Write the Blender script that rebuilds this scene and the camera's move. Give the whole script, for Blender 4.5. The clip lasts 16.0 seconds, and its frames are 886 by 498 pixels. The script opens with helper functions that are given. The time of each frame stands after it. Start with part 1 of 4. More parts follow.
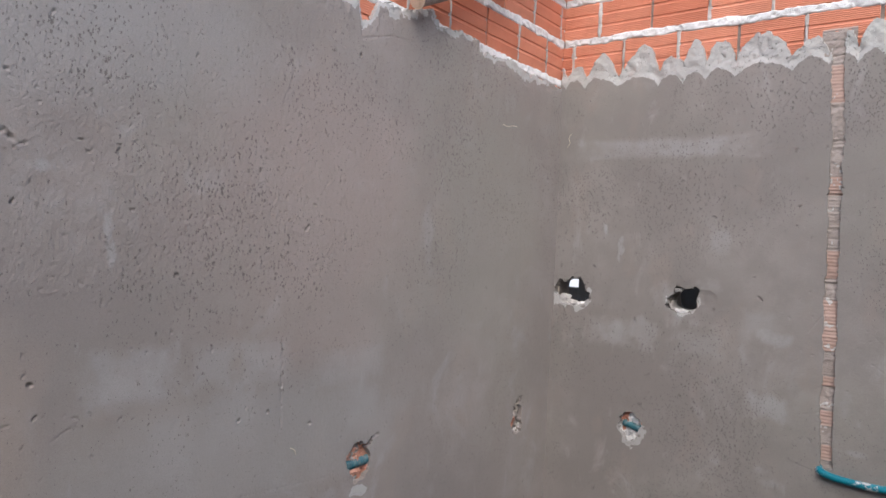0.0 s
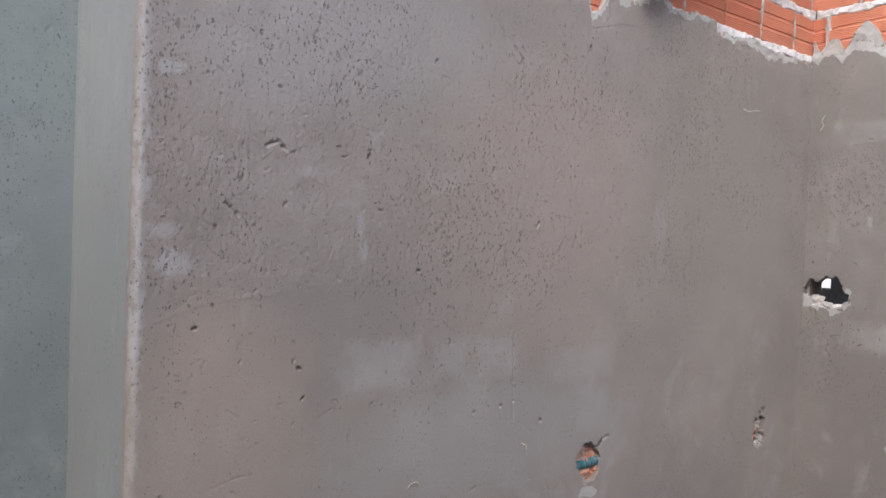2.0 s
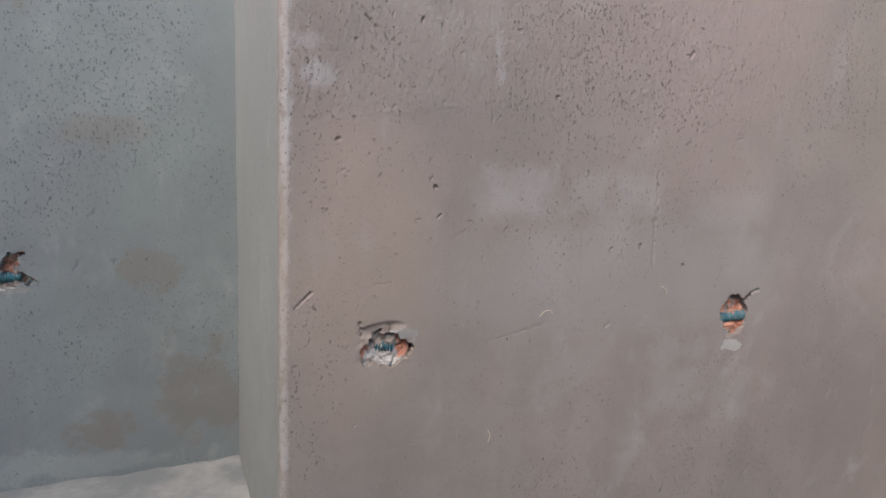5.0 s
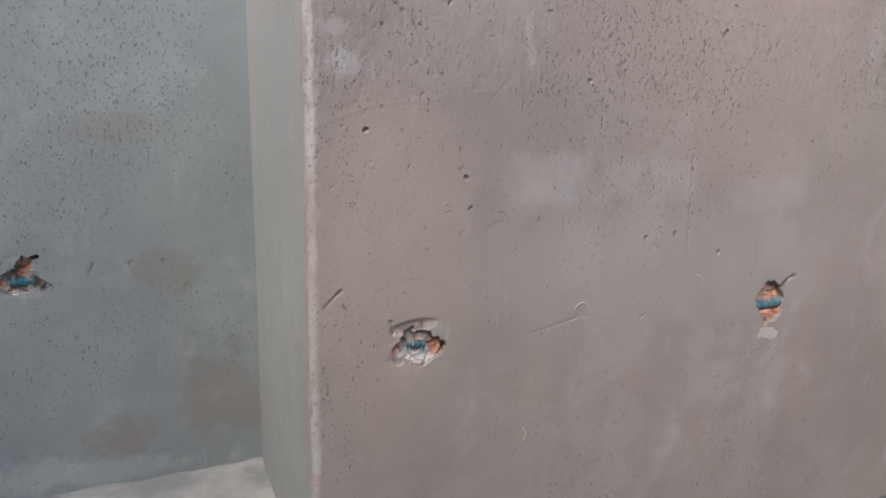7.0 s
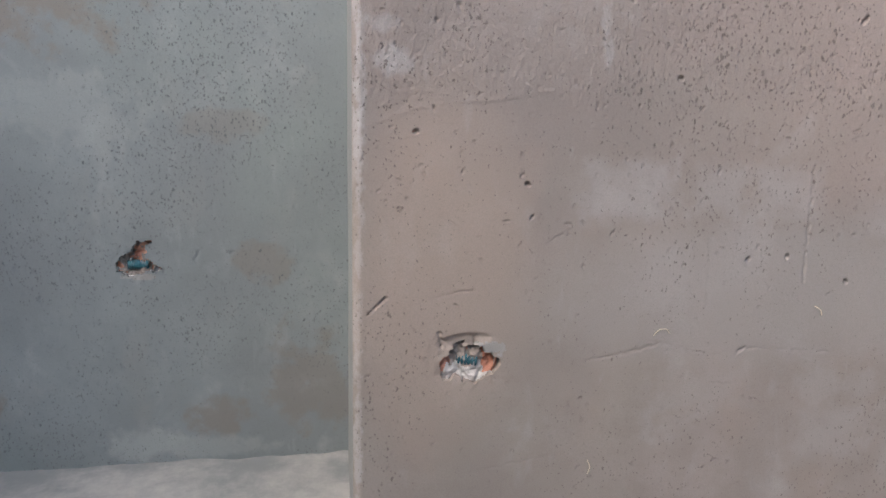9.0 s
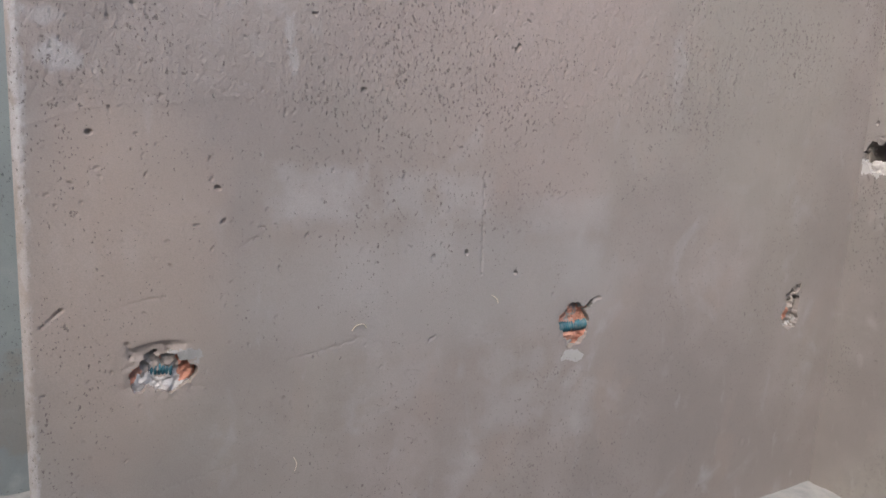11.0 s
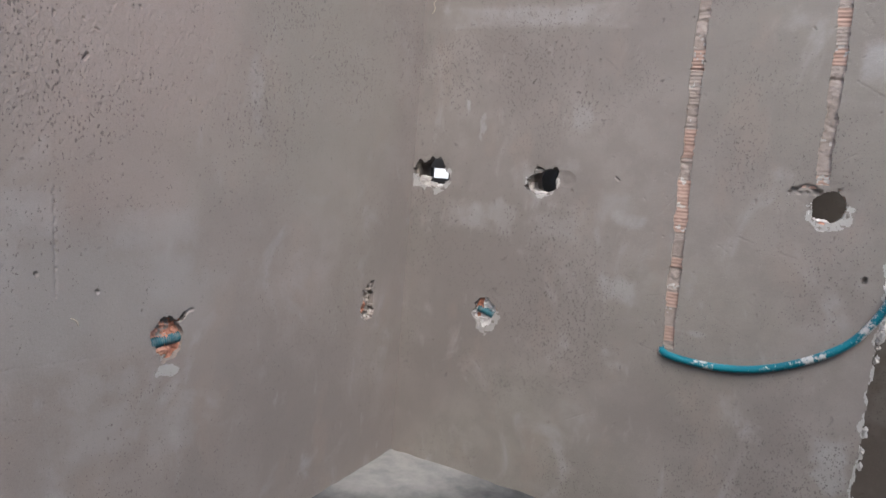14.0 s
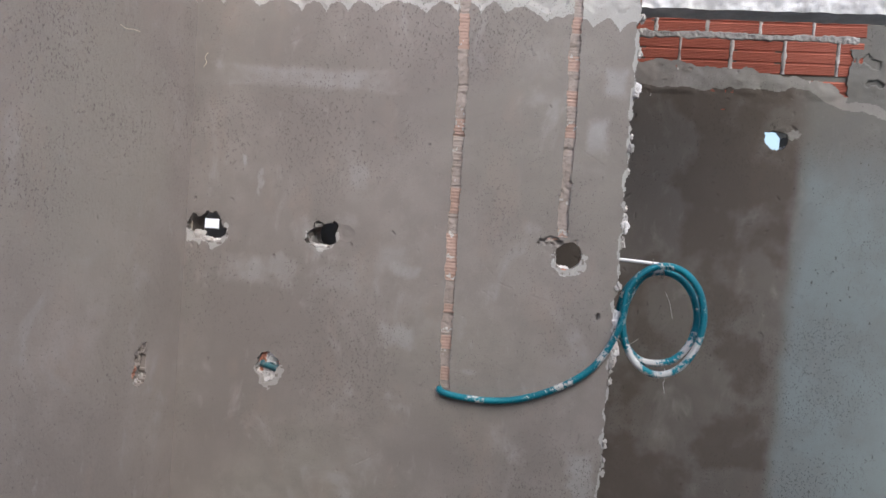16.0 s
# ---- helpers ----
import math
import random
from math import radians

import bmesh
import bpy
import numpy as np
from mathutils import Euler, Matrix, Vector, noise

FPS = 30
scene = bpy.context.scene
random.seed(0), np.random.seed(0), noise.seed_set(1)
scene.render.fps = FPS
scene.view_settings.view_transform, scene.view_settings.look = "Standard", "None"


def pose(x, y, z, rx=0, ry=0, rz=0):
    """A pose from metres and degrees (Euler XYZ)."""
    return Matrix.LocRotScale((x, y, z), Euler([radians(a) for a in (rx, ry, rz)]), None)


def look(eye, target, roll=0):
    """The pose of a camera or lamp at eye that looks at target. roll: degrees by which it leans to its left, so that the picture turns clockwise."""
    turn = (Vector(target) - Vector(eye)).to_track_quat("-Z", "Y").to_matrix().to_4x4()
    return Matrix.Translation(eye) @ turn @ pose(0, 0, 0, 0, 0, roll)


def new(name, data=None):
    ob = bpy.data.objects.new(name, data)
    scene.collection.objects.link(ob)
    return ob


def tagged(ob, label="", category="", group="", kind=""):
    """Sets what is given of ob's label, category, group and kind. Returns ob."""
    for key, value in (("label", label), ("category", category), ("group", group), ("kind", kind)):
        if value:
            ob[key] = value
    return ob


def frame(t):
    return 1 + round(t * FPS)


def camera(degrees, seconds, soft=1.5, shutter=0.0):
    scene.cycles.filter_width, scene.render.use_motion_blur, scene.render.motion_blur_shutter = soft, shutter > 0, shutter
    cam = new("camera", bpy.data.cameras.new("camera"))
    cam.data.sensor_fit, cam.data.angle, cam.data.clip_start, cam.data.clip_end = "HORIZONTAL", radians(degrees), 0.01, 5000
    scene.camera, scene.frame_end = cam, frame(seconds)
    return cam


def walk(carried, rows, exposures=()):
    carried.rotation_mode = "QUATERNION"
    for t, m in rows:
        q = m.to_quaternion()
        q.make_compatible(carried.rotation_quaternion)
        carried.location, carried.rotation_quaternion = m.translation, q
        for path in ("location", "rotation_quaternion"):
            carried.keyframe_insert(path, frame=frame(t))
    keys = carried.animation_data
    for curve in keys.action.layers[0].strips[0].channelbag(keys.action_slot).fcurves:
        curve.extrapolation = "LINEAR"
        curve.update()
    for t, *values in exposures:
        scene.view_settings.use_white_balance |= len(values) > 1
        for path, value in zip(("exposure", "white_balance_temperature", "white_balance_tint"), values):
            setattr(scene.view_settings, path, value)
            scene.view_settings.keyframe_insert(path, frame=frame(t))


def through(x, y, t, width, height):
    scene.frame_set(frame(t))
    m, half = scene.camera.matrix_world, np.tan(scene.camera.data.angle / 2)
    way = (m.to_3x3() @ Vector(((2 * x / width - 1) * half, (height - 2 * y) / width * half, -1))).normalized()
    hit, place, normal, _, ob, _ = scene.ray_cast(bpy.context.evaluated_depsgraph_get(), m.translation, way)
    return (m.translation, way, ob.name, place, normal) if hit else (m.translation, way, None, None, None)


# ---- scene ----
cam = camera(66.1, 16.0)

PATH = [
    (0, (-2.376, -1.245, 1.234), (-0.779, -0.041, 1.21), 2.9),
    (0.5, (-2.399, -1.241, 1.241), (-0.823, -0.009, 1.228), 3.5),
    (1, (-2.421, -1.218, 1.237), (-0.948, 0.134, 1.193), 2.5),
    (1.5, (-2.427, -1.223, 1.235), (-1.065, 0.239, 1.149), 2.3),
    (2, (-2.402, -1.202, 1.233), (-1.242, 0.426, 1.17), 2.4),
    (2.5, (-2.393, -1.191, 1.241), (-1.387, 0.537, 1.185), 2.2),
    (3, (-2.41, -1.174, 1.241), (-1.677, 0.684, 1.144), 3.1),
    (3.5, (-2.413, -1.178, 1.219), (-1.832, 0.734, 1.135), 3.6),
    (4, (-2.365, -1.207, 1.135), (-1.601, 0.626, 0.899), 2.6),
    (4.5, (-2.364, -1.234, 1.081), (-1.608, 0.582, 0.719), 2.7),
    (6.8, (-2.46, -1.182, 1.07), (-1.6, 0.589, 0.716), 1.3),
    (7, (-2.408, -1.164, 1.069), (-1.644, 0.643, 0.681), 1.0),
    (7.5, (-2.295, -1.157, 1.067), (-1.846, 0.734, 0.595), 4.4),
    (8, (-2.25, -1.135, 1.082), (-2.016, 0.787, 0.581), 1.4),
    (8.5, (-2.235, -1.126, 1.079), (-2.142, 0.817, 0.612), 0.7),
    (9, (-2.192, -1.139, 1.084), (-1.893, 0.795, 0.67), 1.4),
    (9.5, (-2.188, -1.134, 1.079), (-1.895, 0.805, 0.688), 1.2),
    (10, (-2.141, -1.154, 1.076), (-1.669, 0.762, 0.752), 1.4),
    (10.2, (-2.116, -1.169, 1.074), (-1.49, 0.698, 0.721), 2.1),
    (12.3, (-2.069, -1.248, 1.095), (-0.974, 0.401, 0.809), 3.1),
    (12.5, (-2.055, -1.247, 1.073), (-0.931, 0.389, 0.826), 2.7),
    (13, (-2.069, -1.258, 1.087), (-0.802, 0.263, 0.8), 4.1),
    (13.5, (-2.095, -1.271, 1.085), (-0.554, -0.022, 0.83), 4.0),
    (14, (-2.128, -1.297, 1.095), (-0.38, -0.356, 0.852), 4.9),
    (14.5, (-2.16, -1.318, 1.095), (-0.263, -0.708, 0.93), 5.3),
    (15, (-2.18, -1.309, 1.125), (-0.228, -0.887, 1.003), 5.4),
    (15.5, (-2.212, -1.299, 1.136), (-0.245, -0.938, 1.11), 5.1),
    (16, (-2.228, -1.251, 1.15), (-0.252, -0.955, 1.069), 4.5),
]
walk(cam, [(t, look(e, g, r)) for t, e, g, r in PATH],
     [(0, 1.02, 5950, 9), (2, 1.1, 6000, 9), (3.4, 1.15, 6250, 11), (4, 0.97, 6350, 11), (4.5, 1.2, 6250, 11), (7, 1.4, 6250, 11), (9, 1.42, 6300, 11), (10.2, 1.42, 6250, 11),
      (12.5, 1.15, 6000, 9), (13.5, 1.1, 6000, 9), (14.5, 1.17, 6050, 9), (15, 1.25, 6050, 9), (16, 1.05, 6050, 9)])

# world and light: an overcast sky over the roofless shell
world = bpy.data.worlds.new("sky")
scene.world = world
world.use_nodes = True
wn = world.node_tree
sky = wn.nodes.new("ShaderNodeTexSky")
sky.sky_type = "NISHITA"
sky.sun_disc = False
sky.sun_elevation = radians(45)
sky.sun_rotation = radians(233)
sky.air_density, sky.dust_density = 1.0, 4.0
wn.links.new(sky.outputs["Color"], wn.nodes["Background"].inputs["Color"])
wn.nodes["Background"].inputs["Strength"].default_value = 0.15
sun = new("sun", bpy.data.lights.new("sun", "SUN"))
sun.data.energy, sun.data.angle, sun.data.color = 0.55, radians(110), (1.0, 0.98, 0.95)
sun.matrix_world = look((0, 0, 6), (3.2, 2.4, 2.1))


# ---------------------------------------------------------------- materials
class Mat:
    """A small builder for node materials."""

    def __init__(self, name, rough=0.85, metal=0.0):
        self.m = bpy.data.materials.new(name)
        self.m.use_nodes = True
        self.t = self.m.node_tree
        self.b = self.t.nodes["Principled BSDF"]
        self.b.inputs["Roughness"].default_value = rough
        self.b.inputs["Metallic"].default_value = metal
        self.b.inputs["Specular IOR Level"].default_value = 0.3
        self.pos = self.n("ShaderNodeTexCoord").outputs["Object"]

    def n(self, kind):
        return self.t.nodes.new(kind)

    def put(self, value, socket):
        if isinstance(value, bpy.types.NodeSocket):
            self.t.links.new(value, socket)
        elif isinstance(value, tuple) and len(value) == 3 and socket.type == "RGBA":
            socket.default_value = (*value, 1)
        else:
            socket.default_value = value

    def noise(self, scale, detail=4.0, rough=0.6, vec=None, distort=0.0):
        k = self.n("ShaderNodeTexNoise")
        k.inputs["Scale"].default_value, k.inputs["Detail"].default_value = scale, detail
        k.inputs["Roughness"].default_value, k.inputs["Distortion"].default_value = rough, distort
        self.put(vec or self.pos, k.inputs["Vector"])
        return k.outputs["Fac"]

    def stretch(self, sx, sy, sz):
        k = self.n("ShaderNodeVectorMath")
        k.operation = "MULTIPLY"
        self.put(self.pos, k.inputs[0])
        k.inputs[1].default_value = (sx, sy, sz)
        return k.outputs[0]

    def voronoi(self, scale, vec=None, feature="F1"):
        k = self.n("ShaderNodeTexVoronoi")
        k.feature = feature
        k.inputs["Scale"].default_value = scale
        self.put(vec or self.pos, k.inputs["Vector"])
        return k.outputs["Distance"]

    def voids(self, scale, rare, size, where):
        """A mask of small torn air voids: only some cells hold one, each of its own size."""
        warp = self.n("ShaderNodeTexNoise")
        warp.inputs["Scale"].default_value, warp.inputs["Detail"].default_value = scale * 1.6, 2.0
        self.put(self.pos, warp.inputs["Vector"])
        add = self.n("ShaderNodeVectorMath")
        add.operation = "MULTIPLY_ADD"
        self.put(warp.outputs["Color"], add.inputs[0])
        add.inputs[1].default_value = (1.1 / scale,) * 3
        self.put(self.stretch(1.0, 1.0, 0.62), add.inputs[2])
        k = self.n("ShaderNodeTexVoronoi")
        k.inputs["Scale"].default_value = scale
        self.put(add.outputs[0], k.inputs["Vector"])
        sep = self.n("ShaderNodeSeparateColor")
        self.put(k.outputs["Color"], sep.inputs[0])
        rad = self.math("MULTIPLY", self.ramp(sep.outputs[0], rare, 1.0, 0.0, size), where)
        return self.ramp(self.math("SUBTRACT", rad, k.outputs["Distance"]), 0.0, 0.05)

    def ramp(self, fac, lo, hi, a=0.0, b=1.0):
        k = self.n("ShaderNodeMapRange")
        k.interpolation_type = "SMOOTHSTEP"
        self.put(fac, k.inputs["Value"])
        for key, v in (("From Min", lo), ("From Max", hi), ("To Min", a), ("To Max", b)):
            k.inputs[key].default_value = v
        return k.outputs["Result"]

    def math(self, op, a, b):
        k = self.n("ShaderNodeMath")
        k.operation = op
        self.put(a, k.inputs[0])
        self.put(b, k.inputs[1])
        return k.outputs[0]

    def mix(self, fac, a, b, blend="MIX"):
        k = self.n("ShaderNodeMix")
        k.data_type, k.blend_type = "RGBA", blend
        self.put(fac, k.inputs["Factor"])
        self.put(a, k.inputs["A"])
        self.put(b, k.inputs["B"])
        return [o for o in k.outputs if o.type == "RGBA"][0]

    def bump(self, height, dist, strength=1.0, normal=None):
        k = self.n("ShaderNodeBump")
        k.inputs["Distance"].default_value, k.inputs["Strength"].default_value = dist, strength
        self.put(height, k.inputs["Height"])
        if normal:
            self.put(normal, k.inputs["Normal"])
        return k.outputs["Normal"]

    def done(self, color, normal=None, rough=None):
        self.put(color, self.b.inputs["Base Color"])
        if normal:
            self.put(normal, self.b.inputs["Normal"])
        if rough is not None:
            self.put(rough, self.b.inputs["Roughness"])
        return self.m


def plaster(name, dark, mid, light, along, ghost=0.5, stain=None, smears=(), ghosts=(), torn=0.0):
    """Floated cement plaster: damp and dry clouds, faint block ghosts, sand grain, small voids."""
    m = Mat(name, 0.9)
    big = m.noise(1.7, 3.0, 0.55)
    mid_n = m.noise(9.0, 5.0, 0.6)
    col = m.mix(m.ramp(big, 0.36, 0.64), dark, mid)
    # dry outlines of the blocks behind the coat
    sep = m.n("ShaderNodeSeparateXYZ")
    m.put(m.pos, sep.inputs[0])
    com = m.n("ShaderNodeCombineXYZ")
    m.put(m.math("ADD", sep.outputs[along], m.math("MULTIPLY", m.noise(7.0, 3.0), 0.05)), com.inputs[0])
    m.put(m.math("ADD", sep.outputs[2], 0.08), com.inputs[1])
    br = m.n("ShaderNodeTexBrick")
    m.put(com.outputs[0], br.inputs["Vector"])
    for key, v in (("Scale", 1.0), ("Mortar Size", 0.045), ("Mortar Smooth", 1.0), ("Brick Width", 0.202), ("Row Height", 0.155)):
        br.inputs[key].default_value = v
    inv = m.math("SUBTRACT", 1.0, br.outputs["Fac"])
    where = m.ramp(m.noise(3.6, 3.0, 0.55, m.stretch(0.8, 0.8, 1.4)), 0.5, 0.66)
    olive = m.ramp(m.noise(1.1, 3.0, 0.5), 0.45, 0.6)
    col = m.mix(m.math("MULTIPLY", olive, 0.55), col, (mid[0] * 0.95, mid[1] * 0.99, mid[2] * 0.93))
    col = m.mix(m.math("MULTIPLY", m.math("MULTIPLY", inv, where), ghost), col, light)
    # smeared dry clouds and streaks
    cloud = m.ramp(m.noise(5.5, 4.0, 0.62, m.stretch(1.0, 1.0, 0.7), 0.6), 0.55, 0.75)
    col = m.mix(m.math("MULTIPLY", cloud, 0.6), col, light)
    rub = m.ramp(m.noise(26.0, 3.0, 0.6, m.stretch(1.0, 1.0, 0.35), 0.4), 0.6, 0.78)
    col = m.mix(m.math("MULTIPLY", rub, 0.34), col, light)
    col = m.mix(m.math("MULTIPLY", m.ramp(mid_n, 0.38, 0.66), 0.5), col, dark)
    tan = m.ramp(m.noise(6.0, 4.0, 0.6, m.stretch(1.0, 1.0, 0.6)), 0.52, 0.7)
    col = m.mix(m.math("MULTIPLY", tan, 0.3), col, (mid[0] * 1.06, mid[1] * 0.97, mid[2] * 0.9))
    for u, v, a, b, k in smears:
        cx = m.math("POWER", m.math("ABSOLUTE", m.math("DIVIDE", m.math("SUBTRACT", sep.outputs[along], u), a), 0.0), 2.0)
        cv = m.math("POWER", m.math("ABSOLUTE", m.math("DIVIDE", m.math("SUBTRACT", sep.outputs[2], v), b), 0.0), 2.0)
        d = m.math("ADD", m.math("ADD", cx, cv), m.math("MULTIPLY", m.math("SUBTRACT", m.noise(1.3 / min(a, 0.06) ** 0.8, 4.0, 0.6, m.stretch(1, 1, 0.6)), 0.5), 7.0))
        col = m.mix(m.ramp(d, -0.3, 1.15, k * 0.7, 0.0), col, (light[0] * 1.07, light[1] * 1.1, light[2] * 1.12))
    # single blocks showing through, each a soft pale oblong
    if ghosts:
        fray = m.math("MULTIPLY", m.math("SUBTRACT", m.noise(22.0, 5.0, 0.65), 0.5), 1.0)
        thin = m.ramp(m.noise(13.0, 4.0, 0.6), 0.3, 0.6, 0.55, 1.0)
        for u, v, a, b, k in ghosts:
            cx = m.math("DIVIDE", m.math("ABSOLUTE", m.math("SUBTRACT", sep.outputs[along], u), 0.0), a)
            cv = m.math("DIVIDE", m.math("ABSOLUTE", m.math("SUBTRACT", sep.outputs[2], v), 0.0), b)
            d = m.math("ADD", m.math("MAXIMUM", cx, cv), fray)
            col = m.mix(m.math("MULTIPLY", m.ramp(d, 0.4, 1.3, k * 0.75, 0.0), thin), col, (light[0] * 0.97, light[1] * 0.985, light[2] * 1.0))
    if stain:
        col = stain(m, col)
    grain = m.noise(420.0, 3.0, 0.7)
    col = m.mix(m.math("MULTIPLY", m.ramp(grain, 0.3, 0.75), 0.22), col, tuple(c * 0.55 for c in dark))
    fine = m.noise(160.0, 4.0, 0.65)
    drag = m.noise(60.0, 4.0, 0.6, m.stretch(1.0, 1.0, 0.25))
    where = m.ramp(m.noise(2.4, 3.0, 0.6), 0.38, 0.6, 0.45, 1.0)
    rough_zone = m.ramp(m.math("ADD", sep.outputs[2], m.math("MULTIPLY", m.noise(3.0, 3.0), 0.12)), 1.11, 1.19) if torn else 0.0
    if torn:
        where = m.math("MULTIPLY", where, m.ramp(rough_zone, 0.0, 1.0, 0.8, 1.15))
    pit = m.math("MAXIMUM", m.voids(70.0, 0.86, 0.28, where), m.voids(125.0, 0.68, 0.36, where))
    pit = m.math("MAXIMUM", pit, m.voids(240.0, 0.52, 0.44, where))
    # shade inside the voids, painted as a darker colour besides their bump
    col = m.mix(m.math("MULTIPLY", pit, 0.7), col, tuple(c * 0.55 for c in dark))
    pit = m.math("SUBTRACT", 1.0, pit)
    nrm = m.bump(fine, 0.0012, 0.6)
    nrm = m.bump(drag, 0.0006, 0.35, nrm)
    nrm = m.bump(pit, 0.005, 0.9, nrm)
    if torn:
        tear = m.noise(95.0, 5.0, 0.7, m.stretch(1.0, 1.0, 0.7), 0.4)
        nrm = m.bump(m.math("MULTIPLY", tear, m.math("ADD", rough_zone, 0.2)), 0.0035 * torn, 0.8, nrm)
    return m.done(col, nrm, m.ramp(big, 0.3, 0.7, 0.82, 0.95))


def rough_mortar(name, a, b, scale=1.0):
    """Unfloated lime and cement mortar, thrown and torn."""
    m = Mat(name, 0.95)
    col = m.mix(m.ramp(m.noise(14.0 * scale, 5.0, 0.65), 0.35, 0.68), a, b)
    col = m.mix(m.math("MULTIPLY", m.ramp(m.noise(300.0, 3.0, 0.7), 0.4, 0.8), 0.25), col, tuple(c * 0.5 for c in a))
    nrm = m.bump(m.noise(70.0 * scale, 6.0, 0.7), 0.004, 0.7)
    return m.done(col, m.bump(m.noise(260.0, 4.0, 0.7), 0.0015, 0.7, nrm))


def swept_floor(name):
    """Grey screed with lime spilt in the recess and on the heap in the corner."""
    m = Mat(name, 0.95)
    sep = m.n("ShaderNodeSeparateXYZ")
    m.put(m.pos, sep.inputs[0])
    col = m.mix(m.ramp(m.noise(7.0, 5.0, 0.65), 0.35, 0.68), (0.055, 0.057, 0.059), (0.11, 0.114, 0.117))
    y = m.math("ADD", sep.outputs[1], m.math("MULTIPLY", m.math("SUBTRACT", m.noise(3.5, 5.0, 0.65), 0.5), 0.9))
    spilt = m.math("MULTIPLY", m.ramp(y, 0.0, 0.3), m.ramp(sep.outputs[0], -2.12, -2.0, 1.0, 0.0))
    span = m.math("SQRT", m.math("ADD", m.math("POWER", sep.outputs[0], 2.0), m.math("POWER", m.math("ABSOLUTE", sep.outputs[1], 0.0), 2.0)), 0.0)
    spilt = m.math("MAXIMUM", spilt, m.ramp(m.math("ADD", span, m.math("MULTIPLY", m.noise(9.0, 4.0), 0.15)), 0.3, 0.6, 1.0, 0.0))
    lime = m.mix(m.ramp(m.math("ADD", m.noise(7.0, 6.0, 0.7), m.ramp(sep.outputs[1], 0.45, 0.72, 0.08, -0.1)), 0.3, 0.7), (0.2, 0.21, 0.21), (0.34, 0.332, 0.315))
    col = m.mix(spilt, col, lime)
    nrm = m.bump(m.noise(45.0, 6.0, 0.7), 0.004, 0.6)
    return m.done(col, m.bump(m.noise(260.0, 4.0, 0.7), 0.0015, 0.7, nrm))


def clay(name, a, b, dusty=0.25):
    """Extruded red clay block with lime dust and kiln clouds, each block its own shade."""
    m = Mat(name, 0.85)
    info = m.n("ShaderNodeObjectInfo")
    col = m.mix(info.outputs["Random"], a, b)
    col = m.mix(m.math("MULTIPLY", m.ramp(m.noise(9.0, 4.0, 0.6), 0.4, 0.7), 0.4), col, tuple(c * 0.75 for c in a))
    dust = m.ramp(m.noise(38.0, 6.0, 0.7), 0.6, 0.78)
    col = m.mix(m.math("MULTIPLY", dust, dusty), col, (0.62, 0.55, 0.5))
    nrm = m.bump(m.noise(240.0, 4.0, 0.7), 0.0008, 0.6)
    return m.done(col, nrm)


def corrugated(name, smeared):
    """Teal corrugated plastic conduit, smeared with dried lime mortar."""
    m = Mat(name, 0.42)
    col = m.mix(m.ramp(m.noise(5.0, 2.0), 0.3, 0.7), (0.003, 0.15, 0.205), (0.012, 0.23, 0.3))
    # unsmeared runs: darker teal paints in the shade of the boxes, dust over it
    if not smeared:
        col = m.mix(m.ramp(m.noise(40.0, 3.0), 0.3, 0.7), (0.0, 0.07, 0.1), (0.004, 0.13, 0.17))
        return m.done(m.mix(m.ramp(m.noise(60.0, 3.0), 0.45, 0.75, 0.1, 0.55), col, (0.3, 0.28, 0.26)))
    blob = m.math("ADD", m.noise(17.0, 3.0, 0.6), m.math("MULTIPLY", m.noise(80.0, 5.0, 0.75), 0.7))
    sep = m.n("ShaderNodeSeparateXYZ")
    m.put(m.pos, sep.inputs[0])
    low = m.ramp(sep.outputs[2], 0.74, 0.86, 0.15, 0.0)
    coil = m.ramp(sep.outputs[1], -1.47, -1.42, 1.0, 0.15)
    mask = m.ramp(m.math("ADD", blob, m.math("MULTIPLY", low, coil)), 0.92, 1.0)
    speck = m.ramp(m.noise(120.0, 4.0, 0.7), 0.64, 0.7)
    mask = m.math("MAXIMUM", mask, m.math("MULTIPLY", speck, 0.7))
    col = m.mix(mask, col, (0.62, 0.63, 0.62))
    nrm = m.bump(m.math("MULTIPLY", mask, m.noise(130.0, 3.0)), 0.003, 0.8)
    return m.done(col, nrm, m.ramp(mask, 0, 1, 0.42, 0.92))


def timber(name, a, b, axis):
    m = Mat(name, 0.8)
    s = [60.0, 60.0, 60.0]
    s[axis] = 4.0
    col = m.mix(m.ramp(m.noise(1.0, 5.0, 0.6, m.stretch(*s)), 0.35, 0.65), a, b)
    col = m.mix(m.math("MULTIPLY", m.ramp(m.noise(22.0, 4.0), 0.5, 0.7), 0.5), col, tuple(c * 0.45 for c in a))
    return m.done(col, m.bump(m.noise(1.0, 4.0, 0.6, m.stretch(*s)), 0.003, 0.7))


